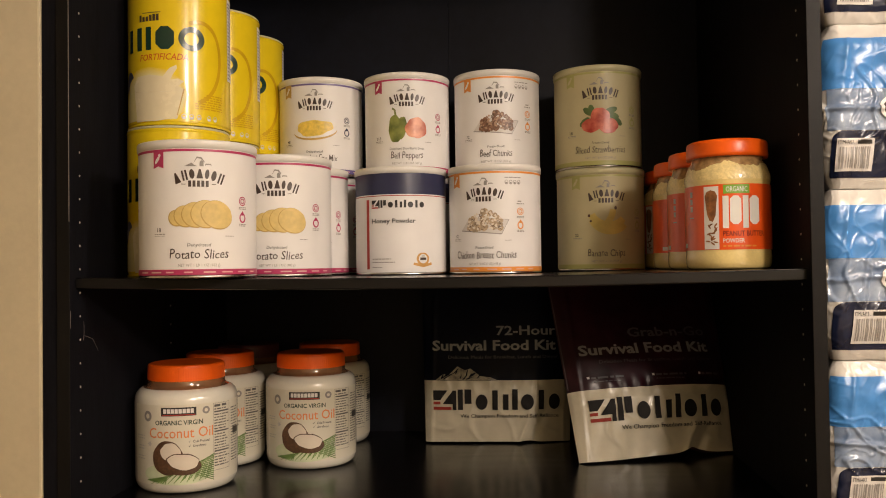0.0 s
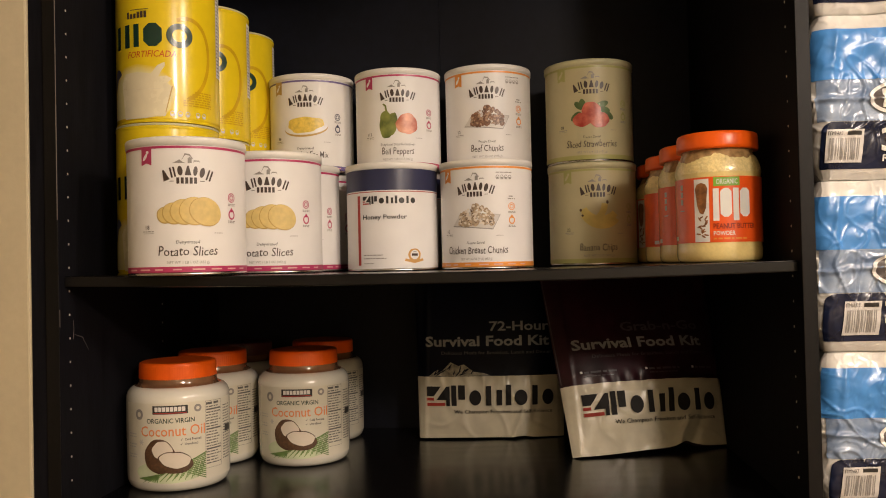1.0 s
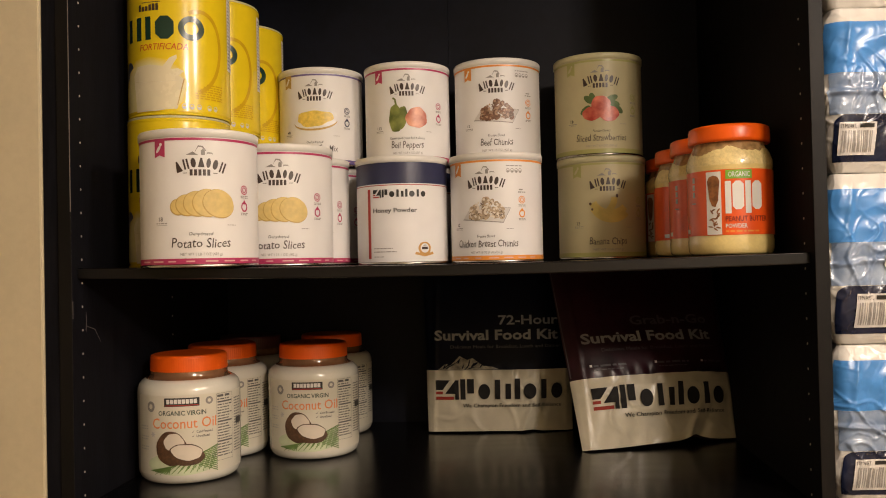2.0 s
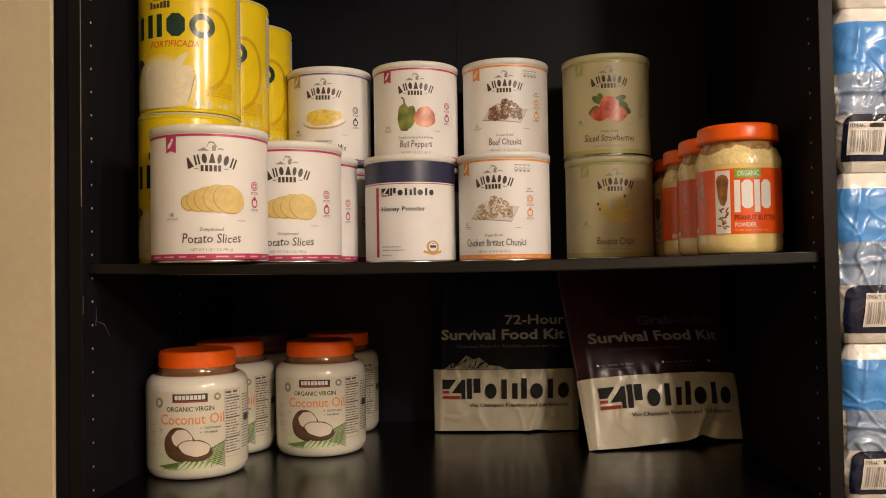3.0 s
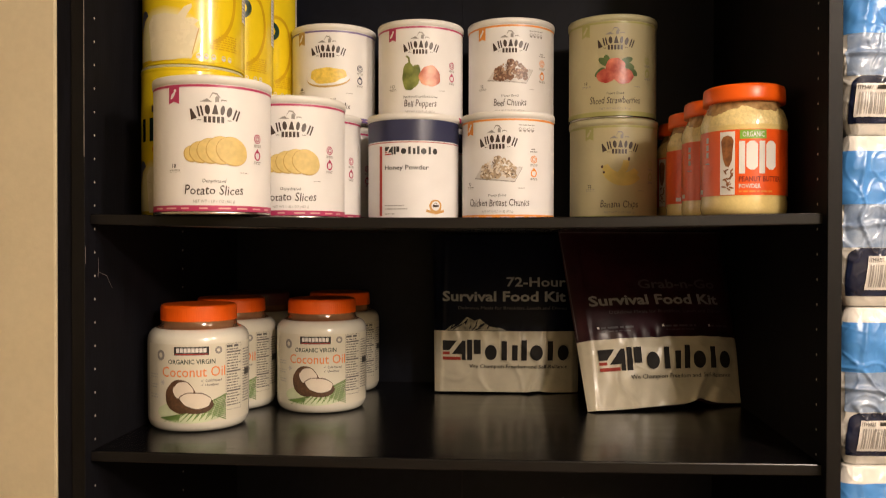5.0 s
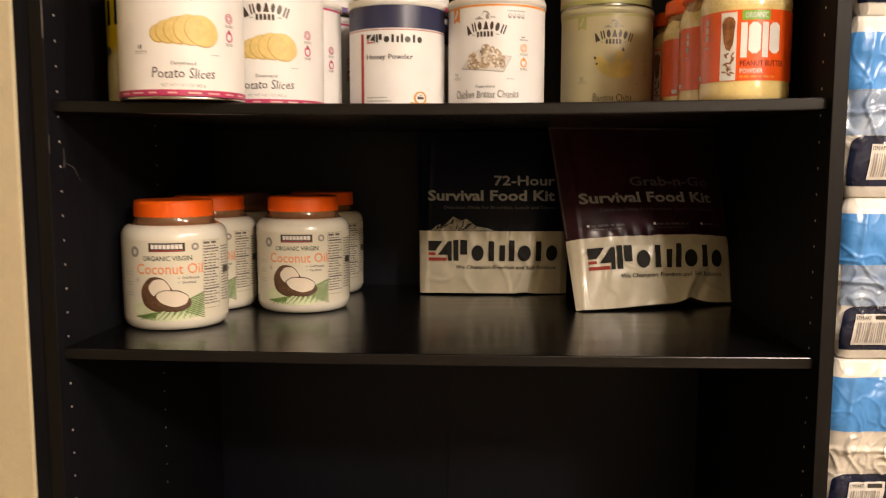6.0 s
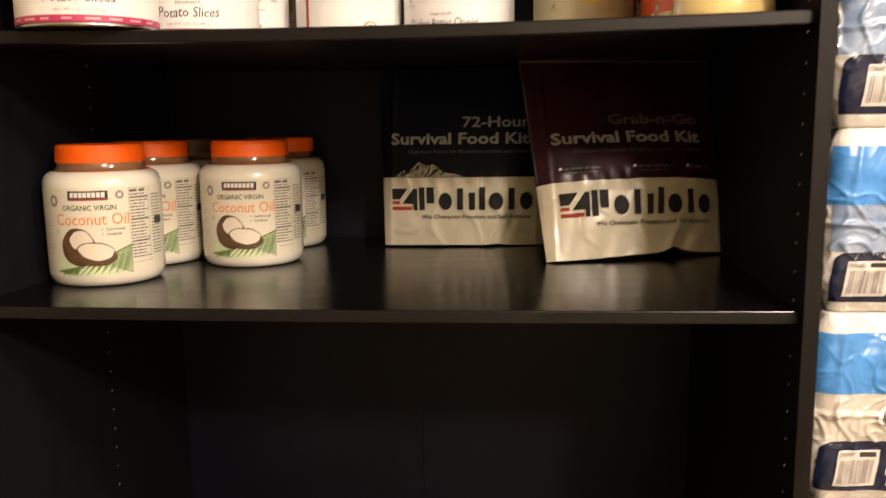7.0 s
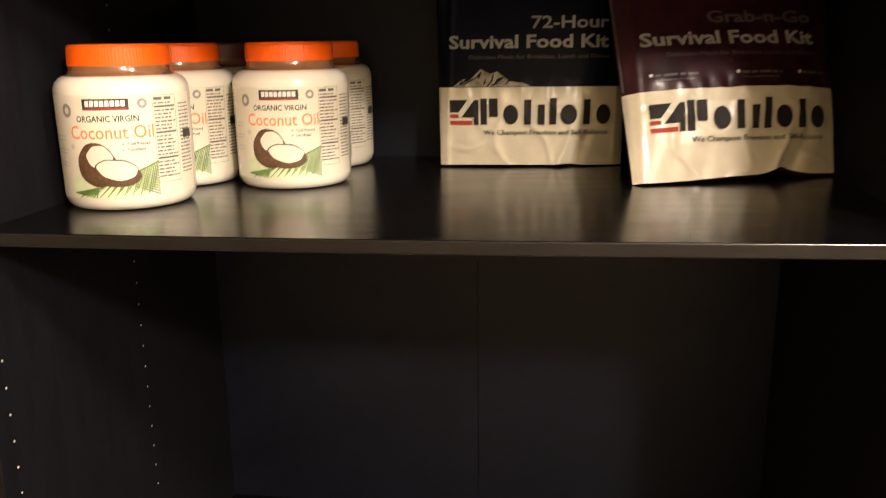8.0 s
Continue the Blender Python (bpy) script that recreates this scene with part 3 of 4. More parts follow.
potato = food_can(spot(-0.245, 0.036, 0, 21), "white-labelled can of dehydrated potato slices, crimson bands", "Potato Slices", 0.076, "Dehydrated", "NET WT 1 LB 1 OZ (482 g)", M_PINK, potato_picture, "18")
for x, y, yaw in ((-0.172, 0.186, 11), (-0.177, 0.345, 17), (-0.174, 0.5035, 12)):
    copy_thing(potato, spot(x, y, 0, yaw))
food_can(spot(-0.174, 0.478, 1, 3), "white-labelled can of scrambled egg mix, violet bands", "Scrambled Egg Mix", 0.084, "Dehydrated", "NET WT 2 LB 4 OZ (1 kg)", M_PURPLE, egg_picture, "48", icons=M_NAVYPRINT, flag=M_POTATO_RIM)
food_can(spot(-0.006, 0.457, 1, 5.5), "white-labelled can of diced bell peppers, crimson bands", "Bell Peppers", 0.058, "Dehydrated Diced Red & Green", "NET WT 1 LB 4 OZ (567 g)", M_PINK, pepper_picture, "113")
food_can(spot(0.161, 0.460, 1, -1.5), "white-labelled can of freeze dried beef chunks, orange bands", "Beef Chunks", 0.058, "Freeze Dried", "NET WT 15 OZ (425 g)", M_ORANGEPRINT, tray_picture(M_MEAT, M_MEATLIGHT), "12")
chicken = food_can(spot(0.157, 0.349, 0, -13), "white-labelled can of freeze dried chicken chunks, orange bands", "Chicken Breast Chunks", 0.107, "Freeze Dried", "NET WT 16 OZ (1 LB) (453 g)", M_ORANGEPRINT, tray_picture(M_CHICKEN, M_COCOFLESH), "12")
copy_thing(chicken, spot(0.160, 0.5085, 0, 10))
food_can(spot(0.345, 0.460, 1, -3), "cream-labelled can of sliced strawberries stacked on another can", "Sliced Strawberries", 0.090, "Freeze Dried", "NET WT 6.4 OZ (181 g)", M_GREENPRINT, berry_picture, "18", paper=M_CREAM)
food_can(spot(0.347, 0.457, 0, 1), "cream-labelled can of banana chips under another can", "Banana Chips", 0.066, "", "NET WT 2 LB (907 g)", M_GREENPRINT, banana_picture, "22", paper=M_CREAM)


# ---- honey powder can ----
def four_mark(bm_dark, bm_red, u, v, w, h):
    """A flag-like square mark: dark canton, slanted stroke and red stripes."""
    p_poly(bm_dark, [(u, v + 0.5 * h), (u, v + h), (u + 0.62 * w, v + h), (u + 0.30 * w, v + 0.5 * h)])
    p_poly(bm_dark, [(u + 0.40 * w, v + 0.30 * h), (u + 0.86 * w, v + h), (u + w, v + h), (u + w, v + 0.16 * h), (u + 0.84 * w, v + 0.16 * h), (u + 0.84 * w, v + 0.30 * h)])
    p_rect(bm_dark, u + 0.84 * w, u + w, v, v + 0.16 * h)
    p_rect(bm_red, u, u + 0.30 * w, v + 0.28 * h, v + 0.42 * h)
    p_rect(bm_red, u, u + 0.78 * w, v, v + 0.16 * h)


def name_blocks(bm, u, v, w, h):
    """A brand's name as a row of plain shapes with its word's rhythm: flags, rounded blocks and upright bars."""
    shapes = (("block", 1.05, 1.0), ("disc", 0.98, 0.76), ("bar", 0.62, 0.95), ("bar", 0.60, 0.76), ("bar", 0.40, 1.0), ("disc", 1.06, 0.76), ("bar", 0.62, 0.95), ("disc", 0.94, 0.76))
    gap = 0.15
    unit = w / (sum(q[1] for q in shapes) + gap * 7)
    x = u
    for form, k, t in shapes:
        wide, tall = k * unit, t * h
        if form == "block":
            p_rect(bm, x, x + 0.34 * wide, v, v + tall)
            p_rect(bm, x + 0.46 * wide, x + 0.92 * wide, v + 0.30 * tall, v + tall)
        elif form == "disc":
            p_ellipse(bm, x + wide / 2, v + tall / 2, 0.43 * wide, tall / 2, 0, 20)
        else:
            p_rect(bm, x + wide / 2 - 0.19 * unit, x + wide / 2 + 0.19 * unit, v, v + tall)
        x += wide + gap * unit


def honey_can(m):
    can = thing("food_can", m, "white can of honey powder with a navy top band", "can", "stored food cans")
    can_shell(can)
    label = wrap_label(can, M_PAPER, 0.0045, CAN_H - 0.0115)
    wrap = round_wrap(CAN_R - 0.0006)
    part("colour_band", lathe_open([(CAN_R - 0.0003, 0.1335), (CAN_R - 0.0003, CAN_H - 0.0115)]), M_NAVYPRINT, label, "navy blue top band", smooth=True)
    part("colour_band", lathe_open([(CAN_R - 0.0003, 0.1305), (CAN_R - 0.0003, 0.1318)]), M_RED, label, smooth=True)
    printed("red_bar", lambda bm: p_rect(bm, -0.0585, -0.0525, 0.010, 0.1255), M_RED, label, wrap, 0.0005)
    printed("logo", lambda bm: (four_mark(bm, bmesh.new(), -0.0465, 0.1105, 0.0155, 0.0135), name_blocks(bm, -0.0295, 0.1112, 0.075, 0.0128)), M_INK, label, wrap, 0.0005)
    printed("logo_stripe", lambda bm: four_mark(bmesh.new(), bm, -0.0465, 0.1105, 0.0155, 0.0135), M_RED, label, wrap, 0.0005)
    printed("title_text", lambda bm: p_text(bm, "Honey Powder", -0.0465, 0.0860, 0.0105, width=0.076, bold=0.016, align="LEFT"), M_INK, label, wrap, 0.0005)
    g = random.Random(3)
    printed("small_print", lambda bm: (p_words(bm, -0.046, -0.012, 0.0260, 0.0016, g), p_words(bm, -0.046, -0.006, 0.0205, 0.0016, g), p_words(bm, -0.046, -0.026, 0.0125, 0.0012, g)), M_GREY, label, wrap, 0.0005)
    printed("seal", lambda bm: (p_ellipse(bm, 0.042, 0.0255, 0.0115, 0.0115, wobble=0.03), p_poly(bm, [(0.026, 0.0205), (0.0245, 0.0165), (0.042, 0.0125), (0.0595, 0.0165), (0.058, 0.0205), (0.042, 0.0165)])), M_GOLD, label, wrap, 0.0005, "gold guarantee seal")
    printed("seal_centre", lambda bm: p_ellipse(bm, 0.042, 0.0265, 0.0078, 0.0078), M_PAPER, label, wrap, 0.0008)
    printed("seal_mark", lambda bm: (p_rect(bm, 0.0365, 0.0475, 0.0245, 0.0285), p_rect(bm, 0.039, 0.045, 0.0305, 0.0315)), M_BROWN, label, wrap, 0.0011)
    return can


honey = honey_can(spot(-0.006, 0.353, 0, 4))
copy_thing(honey, spot(-0.004, 0.5105, 0, -20))


# ---- yellow milk powder tins ----
NIDO_R, NIDO_H = 0.0765, 0.2215


def milk_tin(m):
    can = thing("milk_powder_tin", m, "tall glossy yellow tin of fortified milk powder", "tin", "yellow milk powder tins")
    can_shell(can, NIDO_R, NIDO_H, lid=False, body_mat=M_YELLOW)
    r = NIDO_R - 0.0008
    label = part("printed_wall", lathe_open([(r, 0.0055), (r, NIDO_H - 0.009)]), M_YELLOW, can, smooth=True)
    part("lid", lathe([(NIDO_R - 0.004, NIDO_H - 0.0042), (NIDO_R - 0.0012, NIDO_H - 0.004), (NIDO_R - 0.0012, NIDO_H - 0.0008), (NIDO_R - 0.002, NIDO_H), (NIDO_R - 0.004, NIDO_H - 0.001), (0, NIDO_H - 0.001)]), M_CREAMLID, can, "pale yellowish plastic lid", smooth=True)
    wrap = round_wrap(r)
    printed("logo", lambda bm: (p_rect(bm, -0.066, -0.0565, 0.111, 0.145), p_rect(bm, -0.045, -0.0355, 0.111, 0.145), p_rect(bm, -0.028, -0.019, 0.111, 0.145), p_block(bm, -0.012, 0.015, 0.111, 0.145, 0.3), p_ring(bm, 0.040, 0.128, 0.0190, 0.0180, 0.0085)), M_DARKGREEN, label, wrap, 0.0006)
    printed("small_logo", lambda bm: [p_rect(bm, u, u + 0.0042, 0.1535, 0.1535 + h) for u, h in ((-0.040, 0.010), (-0.034, 0.007), (-0.028, 0.007), (-0.022, 0.009), (-0.0165, 0.010), (-0.011, 0.010))] + [p_rect(bm, -0.034, -0.004, 0.1655, 0.1665)], M_BROWN, label, wrap, 0.0006)
    printed("kind_text", lambda bm: p_text(bm, "FORTIFICADA", -0.002, 0.0955, 0.0135, width=0.074, shear=0.2, bold=0.006), M_REDORANGE, label, wrap, 0.0006)
    printed("swirl", lambda bm: p_ring(bm, 0.046, 0.094, 0.044, 0.064, 0.0060, -68, 118, turn=-10), M_GOLDSWIRL, label, wrap, 0.0004)
    halo = [(-0.078, 0.008), (-0.076, 0.046), (-0.066, 0.068), (-0.046, 0.080), (-0.022, 0.083), (0.004, 0.078), (0.024, 0.064), (0.032, 0.044), (0.026, 0.020), (0.014, 0.008)]
    for k, tint in enumerate(M_HALO):
        printed("milk_picture", lambda bm: p_poly(bm, [(-0.016 + (u + 0.016) * (1.06 - 0.025 * k), 0.008 + (v - 0.008) * (1.04 - 0.028 * k)) for u, v in halo]), tint, label, wrap, 0.0005 + 0.00006 * k)
    printed("milk_pour", lambda bm: p_poly(bm, [(-0.018, 0.052), (-0.002, 0.070), (0.008, 0.083), (0.018, 0.088), (0.019, 0.083), (0.013, 0.074), (0.009, 0.066), (0.020, 0.068), (0.028, 0.064), (0.022, 0.058), (0.012, 0.052)]), M_PALEMILK, label, wrap, 0.0010)
    printed("glass_picture", lambda bm: p_poly(bm, [(-0.046, 0.006), (-0.053, 0.060), (-0.044, 0.073), (-0.022, 0.074), (0.004, 0.070), (0.028, 0.052), (0.018, 0.010), (-0.010, 0.006)]), M_PALEMILK, label, wrap, 0.0009)
    printed("glass_edge", lambda bm: p_poly(bm, [(0.0275, 0.053), (0.0295, 0.053), (0.0195, 0.014), (0.0182, 0.014)]), M_POTATO_RIM, label, wrap, 0.0012)
    printed("milk_surface", lambda bm: p_ring(bm, -0.012, 0.0525, 0.0385, 0.0045, 0.0008, 180, 360), M_MILKTINT, label, wrap, 0.0012)
    printed("badge", lambda bm: p_ellipse(bm, -0.066, 0.064, 0.013, 0.019), M_NAVYPRINT, label, wrap, 0.0006, "dark blue badge")
    g = random.Random(11)

    def lines(bm):
        for i, v in enumerate((0.046, 0.0425, 0.039, 0.0355, 0.032, 0.0285, 0.025)):
            p_words(bm, 0.044 + 0.0045 * max(0, 4 - i), 0.092, v, 0.0019, g)
    printed("small_print", lines, M_GOLDSWIRL, label, wrap, 0.0006)

    def boxes(bm):
        for u in (0.016, 0.028, 0.039, 0.050, 0.066, 0.077):
            p_ring(bm, u, 0.0125, 0.0036, 0.0042, 0.001, n=12)
            p_rect(bm, u - 0.0022, u + 0.0022, 0.0095, 0.0125)
        p_words(bm, -0.052, 0.0, 0.0095, 0.0030, g)
    printed("nutrition_row", boxes, M_TRAY, label, wrap, 0.0006)

    def panel(bm):
        for i in range(22):
            p_words(bm, 0.112, 0.134, 0.082 + i * 0.0055, 0.0022, g)
    printed("white_panel", lambda bm: p_rect(bm, 0.1105, 0.1355, 0.078, 0.206), M_LID, label, wrap, 0.0004)
    printed("nutrition_panel", panel, M_GREY, label, wrap, 0.0006)
    return can


NIDOS = [(-0.3262, 0.168, 2), (-0.3262, 0.3215, 1), (-0.3262, 0.475, 3)]
tin = milk_tin(pose(NIDOS[0][0], NIDOS[0][1], sag_one(NIDOS[0][0]) + 0.0006, 0, 0, NIDOS[0][2]))
for k in (0, 1):
    for i, (x, y, yaw) in enumerate(NIDOS):
        if k or i:
            copy_thing(tin, pose(x + (0.002 if k else 0), y, sag_one(x) + 0.0006 + k * (NIDO_H + 0.0004), 0, 0, yaw + (3 * k)))


# ---- peanut butter powder jars ----
def powder_jar(m):
    R, H = 0.058, 0.177
    jar = thing("powder_jar", m, "clear plastic jar of peanut butter powder, orange lid", "jar", "peanut powder jars")
    part("body", lathe([(0.0, 0.0025), (R - 0.010, 0.001), (R - 0.005, 0.0), (R - 0.0015, 0.003), (R - 0.0004, 0.009), (R, 0.018), (R - 0.0008, 0.022), (R - 0.0008, 0.116), (R, 0.120),
                        (R - 0.0006, 0.128), (R - 0.003, 0.136)]), M_POWDER, jar, "tan powder showing through clear plastic", smooth=True)
    # empty above the powder; its dimness is put into the brown
    part("shoulder", lathe_open([(R - 0.003, 0.1358), (R - 0.006, 0.143), (R - 0.0085, 0.148), (R - 0.0095, 0.152), (R - 0.0095, 0.156)]), M_JARTOP, jar, "clear shoulder, the dim empty space behind it painted brown", smooth=True)
    lid_r = R - 0.0035
    lid = lathe([(lid_r - 0.004, 0.1535), (lid_r, 0.1535), (lid_r + 0.0004, 0.158), (lid_r, 0.172), (lid_r - 0.0012, 0.1755), (lid_r - 0.004, H), (0, H)], 120)
    for v in lid.verts:
        if 0.154 < v.co.z < 0.173:
            a = math.atan2(v.co.y, v.co.x)
            k = 1 + 0.0008 * (round(a / (2 * math.pi) * 120) % 2)
            v.co.x, v.co.y = v.co.x * k, v.co.y * k
    part("lid", lid, M_ORANGELID, jar, "orange plastic lid", smooth=True)
    slope = ((0.120, R), (0.128, R - 0.0006), (0.1358, R - 0.003), (0.143, R - 0.006), (0.148, R - 0.0085), (0.152, R - 0.0095), (0.16, R - 0.0095))

    def shoulder(v):
        for (v0, r0), (v1, r1) in zip(slope, slope[1:]):
            if v <= v1:
                return r0 + (r1 - r0) * max(0.0, (v - v0) / (v1 - v0))
        return slope[-1][1]
    heap_rng = random.Random(21)
    crest = [(-0.100 + 0.0025 * k, 0.1400 + 0.0040 * math.sin(k * 0.21) + heap_rng.uniform(-0.0010, 0.0010) + (0.0035 if 38 < k < 58 else 0)) for k in range(81)]
    printed("powder_level", lambda bm: [p_poly(bm, [(a[0], 0.121), (b[0], 0.121), b, a]) for a, b in zip(crest, crest[1:])], M_POWDERHEAP, jar, round_wrap(R, shoulder), 0.0004, "uneven powder level inside the jar", step=0.003, both=True)
    label = part("paper_label", lathe_open([(R - 0.0002, 0.0262), (R - 0.0002, 0.1145)]), M_PBLABEL, jar, "orange-red wraparound label", smooth=True)
    wrap = round_wrap(R - 0.0002)
    printed("white_panel", lambda bm: p_rect(bm, -0.030, -0.0095, 0.027, 0.112), M_WHITEPRINT, label, wrap, 0.0004)
    printed("picture", lambda bm: (p_poly(bm, [(-0.0270, 0.087), (-0.0285, 0.099), (-0.0255, 0.105), (-0.0200, 0.107), (-0.0140, 0.105), (-0.0112, 0.099), (-0.0125, 0.088), (-0.0135, 0.073), (-0.0175, 0.064), (-0.0222, 0.066), (-0.0255, 0.075)]),), M_SCOOP, label, wrap, 0.0007)
    g = random.Random(5)
    printed("food_picture", lambda bm: [p_ellipse(bm, g.uniform(-0.025, -0.0135), 0.034 + 0.0019 * i + g.uniform(-0.001, 0.001), 0.0036, 0.0011, g.uniform(0, 180), 10) for i in range(15)], M_SCOOP, label, wrap, 0.0007)
    printed("green_box", lambda bm: p_rect(bm, -0.0035, 0.031, 0.1015, 0.1135), M_LIME, label, wrap, 0.0004)
    printed("kind_text", lambda bm: p_text(bm, "ORGANIC", 0.0, 0.1040, 0.0100, width=0.028, bold=0.012, align="LEFT"), M_WHITEPRINT, label, wrap, 0.0007)

    def mark(bm):
        for u in (-0.0045, 0.0215):
            p_rect(bm, u, u + 0.0078, 0.055, 0.0985)
            p_block(bm, u + 0.0094, u + 0.0240, 0.060, 0.0985, 0.3)
    printed("logo", mark, M_WHITEPRINT, label, wrap, 0.0004)
    printed("title_text", lambda bm: p_text(bm, "PEANUT BUTTER", -0.0045, 0.0445, 0.0098, width=0.058, bold=0.014, align="LEFT"), M_DARKRED, label, wrap, 0.0004)
    printed("title_text", lambda bm: p_text(bm, "POWDER", -0.0045, 0.0355, 0.0082, width=0.028, bold=0.014, align="LEFT"), M_WHITEPRINT, label, wrap, 0.0004)
    printed("small_print", lambda bm: p_words(bm, -0.0045, 0.040, 0.0300, 0.0022, g), M_ORANGEPRINT, label, wrap, 0.0004)

    def side(bm):
        for v in (0.103, 0.093, 0.083):
            p_rect(bm, -0.0555, -0.0505, v - 0.004, v + 0.0035)
        p_rect(bm, -0.0575, -0.0485, 0.070, 0.0715)
    printed("side_print", side, M_PALEINK, label, wrap, 0.0004)
    printed("side_print", lambda bm: p_rect(bm, -0.076, -0.0655, 0.030, 0.036), M_WHITEPRINT, label, wrap, 0.0004)
    return jar


PBS = [(0.4890, 0.119, -16), (0.4855, 0.2370, -11), (0.4825, 0.3545, 19), (0.4855, 0.4720, -46)]
jar = powder_jar(pose(PBS[0][0], PBS[0][1], sag_one(PBS[0][0]) + 0.0008, 0, 0, PBS[0][2]))
for x, y, yaw in PBS[1:]:
    copy_thing(jar, pose(x, y, sag_one(x) + 0.0008, 0, 0, yaw))


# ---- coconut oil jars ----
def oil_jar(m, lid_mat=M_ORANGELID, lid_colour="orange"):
    R, H = 0.0768, 0.1870
    jar = thing("coconut_oil_jar", m, "plastic jar of white coconut oil, " + lid_colour + " screw lid", "jar", "coconut oil jars")
    part("body", lathe([(0.0, 0.003), (R - 0.018, 0.002), (R - 0.013, 0.0), (R - 0.008, 0.0012), (R - 0.0035, 0.006), (R - 0.001, 0.013), (R - 0.0005, 0.02), (R, 0.130), (R - 0.0006, 0.138), (R - 0.003, 0.1445), (R - 0.0075, 0.1492), (R - 0.0125, 0.1518)]),
         M_OIL, jar, "white solid oil filling the clear plastic", smooth=True)
    part("neck", lathe_open([(R - 0.0125, 0.1516), (R - 0.0170, 0.1540), (R - 0.0190, 0.157), (R - 0.0190, 0.167)]), M_NECK, jar, "clear brownish empty neck", smooth=True)
    lr = 0.0575
    lid = lathe([(lr - 0.004, 0.1615), (lr, 0.1615), (lr + 0.0004, 0.164), (lr, 0.1825), (lr - 0.0012, 0.1857), (lr - 0.004, H), (0, H)], 200)
    for v in lid.verts:
        if 0.1625 < v.co.z < 0.183:
            a = math.atan2(v.co.y, v.co.x)
            k = 1 + 0.003 * (round(a / (2 * math.pi) * 200) % 2)
            v.co.x, v.co.y = v.co.x * k, v.co.y * k
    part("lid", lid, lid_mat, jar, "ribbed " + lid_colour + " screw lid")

    def girth(v):
        return R + 0.0002 - (0.0005 * (0.135 - v) / 0.115)
    wrap = round_wrap(R, girth)
    label = printed("front_label", lambda bm: p_rect(bm, -0.080, 0.112, 0.015, 0.1315), M_OILLABEL, jar, wrap, 0.0001, "white film label")
    def raised(u, v, lift):
        return wrap(u, v + 0.0125, lift)

    def raised_little(u, v, lift):
        return wrap(u, v + 0.0050, lift)
    printed("logo", lambda bm: p_rect(bm, -0.0255, 0.0255, 0.1030, 0.1155), M_INK, label, raised, 0.0004)
    printed("logo_mark", lambda bm: [p_rect(bm, -0.0220 + i * 0.0056, -0.0220 + i * 0.0056 + 0.0046, 0.1070, 0.1135) for i in range(8)], M_WHITEPRINT, label, raised, 0.0007)
    printed("logo_stripe", lambda bm: p_rect(bm, -0.0240, 0.0240, 0.1040, 0.1053), M_RED, label, raised, 0.0007)
    printed("kind_text", lambda bm: p_text(bm, "ORGANIC VIRGIN", 0.0, 0.0900, 0.0098, width=0.070, bold=0.012), M_DARKGREEN, label, raised, 0.0004)
    printed("title_text", lambda bm: p_text(bm, "Coconut Oil", 0.0025, 0.0710, 0.0215, width=0.096, bold=0.006), M_ORANGETEXT, label, raised, 0.0004)
    g = random.Random(9)
    printed("tick_text", lambda bm: p_text(bm, "Cold Pressed", 0.0205, 0.0632, 0.0050, width=0.024, bold=0.012, align="LEFT"), M_INK, label, raised, 0.0004)
    printed("tick_text", lambda bm: p_text(bm, "Unrefined", 0.0205, 0.0568, 0.0050, width=0.019, bold=0.012, align="LEFT"), M_INK, label, raised, 0.0004)
    printed("tick_mark", lambda bm: p_poly(bm, [(0.014, 0.065), (0.0155, 0.0635), (0.018, 0.0675), (0.0155, 0.0648)]), M_INK, label, raised, 0.0004)
    printed("tick_mark", lambda bm: p_poly(bm, [(0.014, 0.0585), (0.0155, 0.057), (0.018, 0.061), (0.0155, 0.0583)]), M_INK, label, raised, 0.0004)
    printed("pale_wash", lambda bm: p_ellipse(bm, -0.002, 0.0310, 0.054, 0.0165), M_PALEGREEN, label, wrap, 0.0002)

    def fronds(bm):
        # a midrib running up to the label's corner with many narrow leaflets hanging from it
        for i in range(30):
            k = i / 29
            root = (-0.020 + 0.072 * k, 0.0275 + 0.0285 * k)
            tip = (max(-0.046, root[0] - 0.024 + 0.016 * k), 0.0160 + 0.0028 * (i % 3) + 0.004 * k)
            p_poly(bm, [root, (root[0] + 0.0013, root[1] + 0.0004), (tip[0] + 0.0011, tip[1] - 0.0004), tip])
        for i in range(12):
            k = i / 11
            root = (0.004 + 0.044 * k, 0.0370 + 0.0172 * k)
            tip = (0.0520, 0.0180 + 0.033 * k)
            p_poly(bm, [root, (root[0] + 0.0012, root[1] + 0.0006), tip, (tip[0], tip[1] - 0.0016)])
        p_poly(bm, [(-0.022, 0.0262), (0.052, 0.0560), (0.0525, 0.0545), (-0.018, 0.0252)])
        for i in range(9):
            p_poly(bm, [(-0.018, 0.0285), (-0.016, 0.0268), (-0.050 + i * 0.0038, 0.0205 - i * 0.0006), (-0.051 + i * 0.0038, 0.0219 - i * 0.0006)])
    printed("palm_picture", fronds, M_PALM, label, wrap, 0.0004)
    printed("picture", lambda bm: p_ellipse(bm, -0.0160, 0.0490, 0.0235, 0.0255, 20, wobble=0.02), M_COCOSHELL, label, raised_little, 0.0006)
    printed("picture", lambda bm: p_ellipse(bm, 0.0040, 0.0385, 0.0285, 0.0150, -4, wobble=0.02), M_COCOSHELL, label, raised_little, 0.0007)
    printed("picture", lambda bm: p_ellipse(bm, -0.0112, 0.0572, 0.0160, 0.0132, -28, wobble=0.05), M_COCOFLESH, label, raised_little, 0.0009)
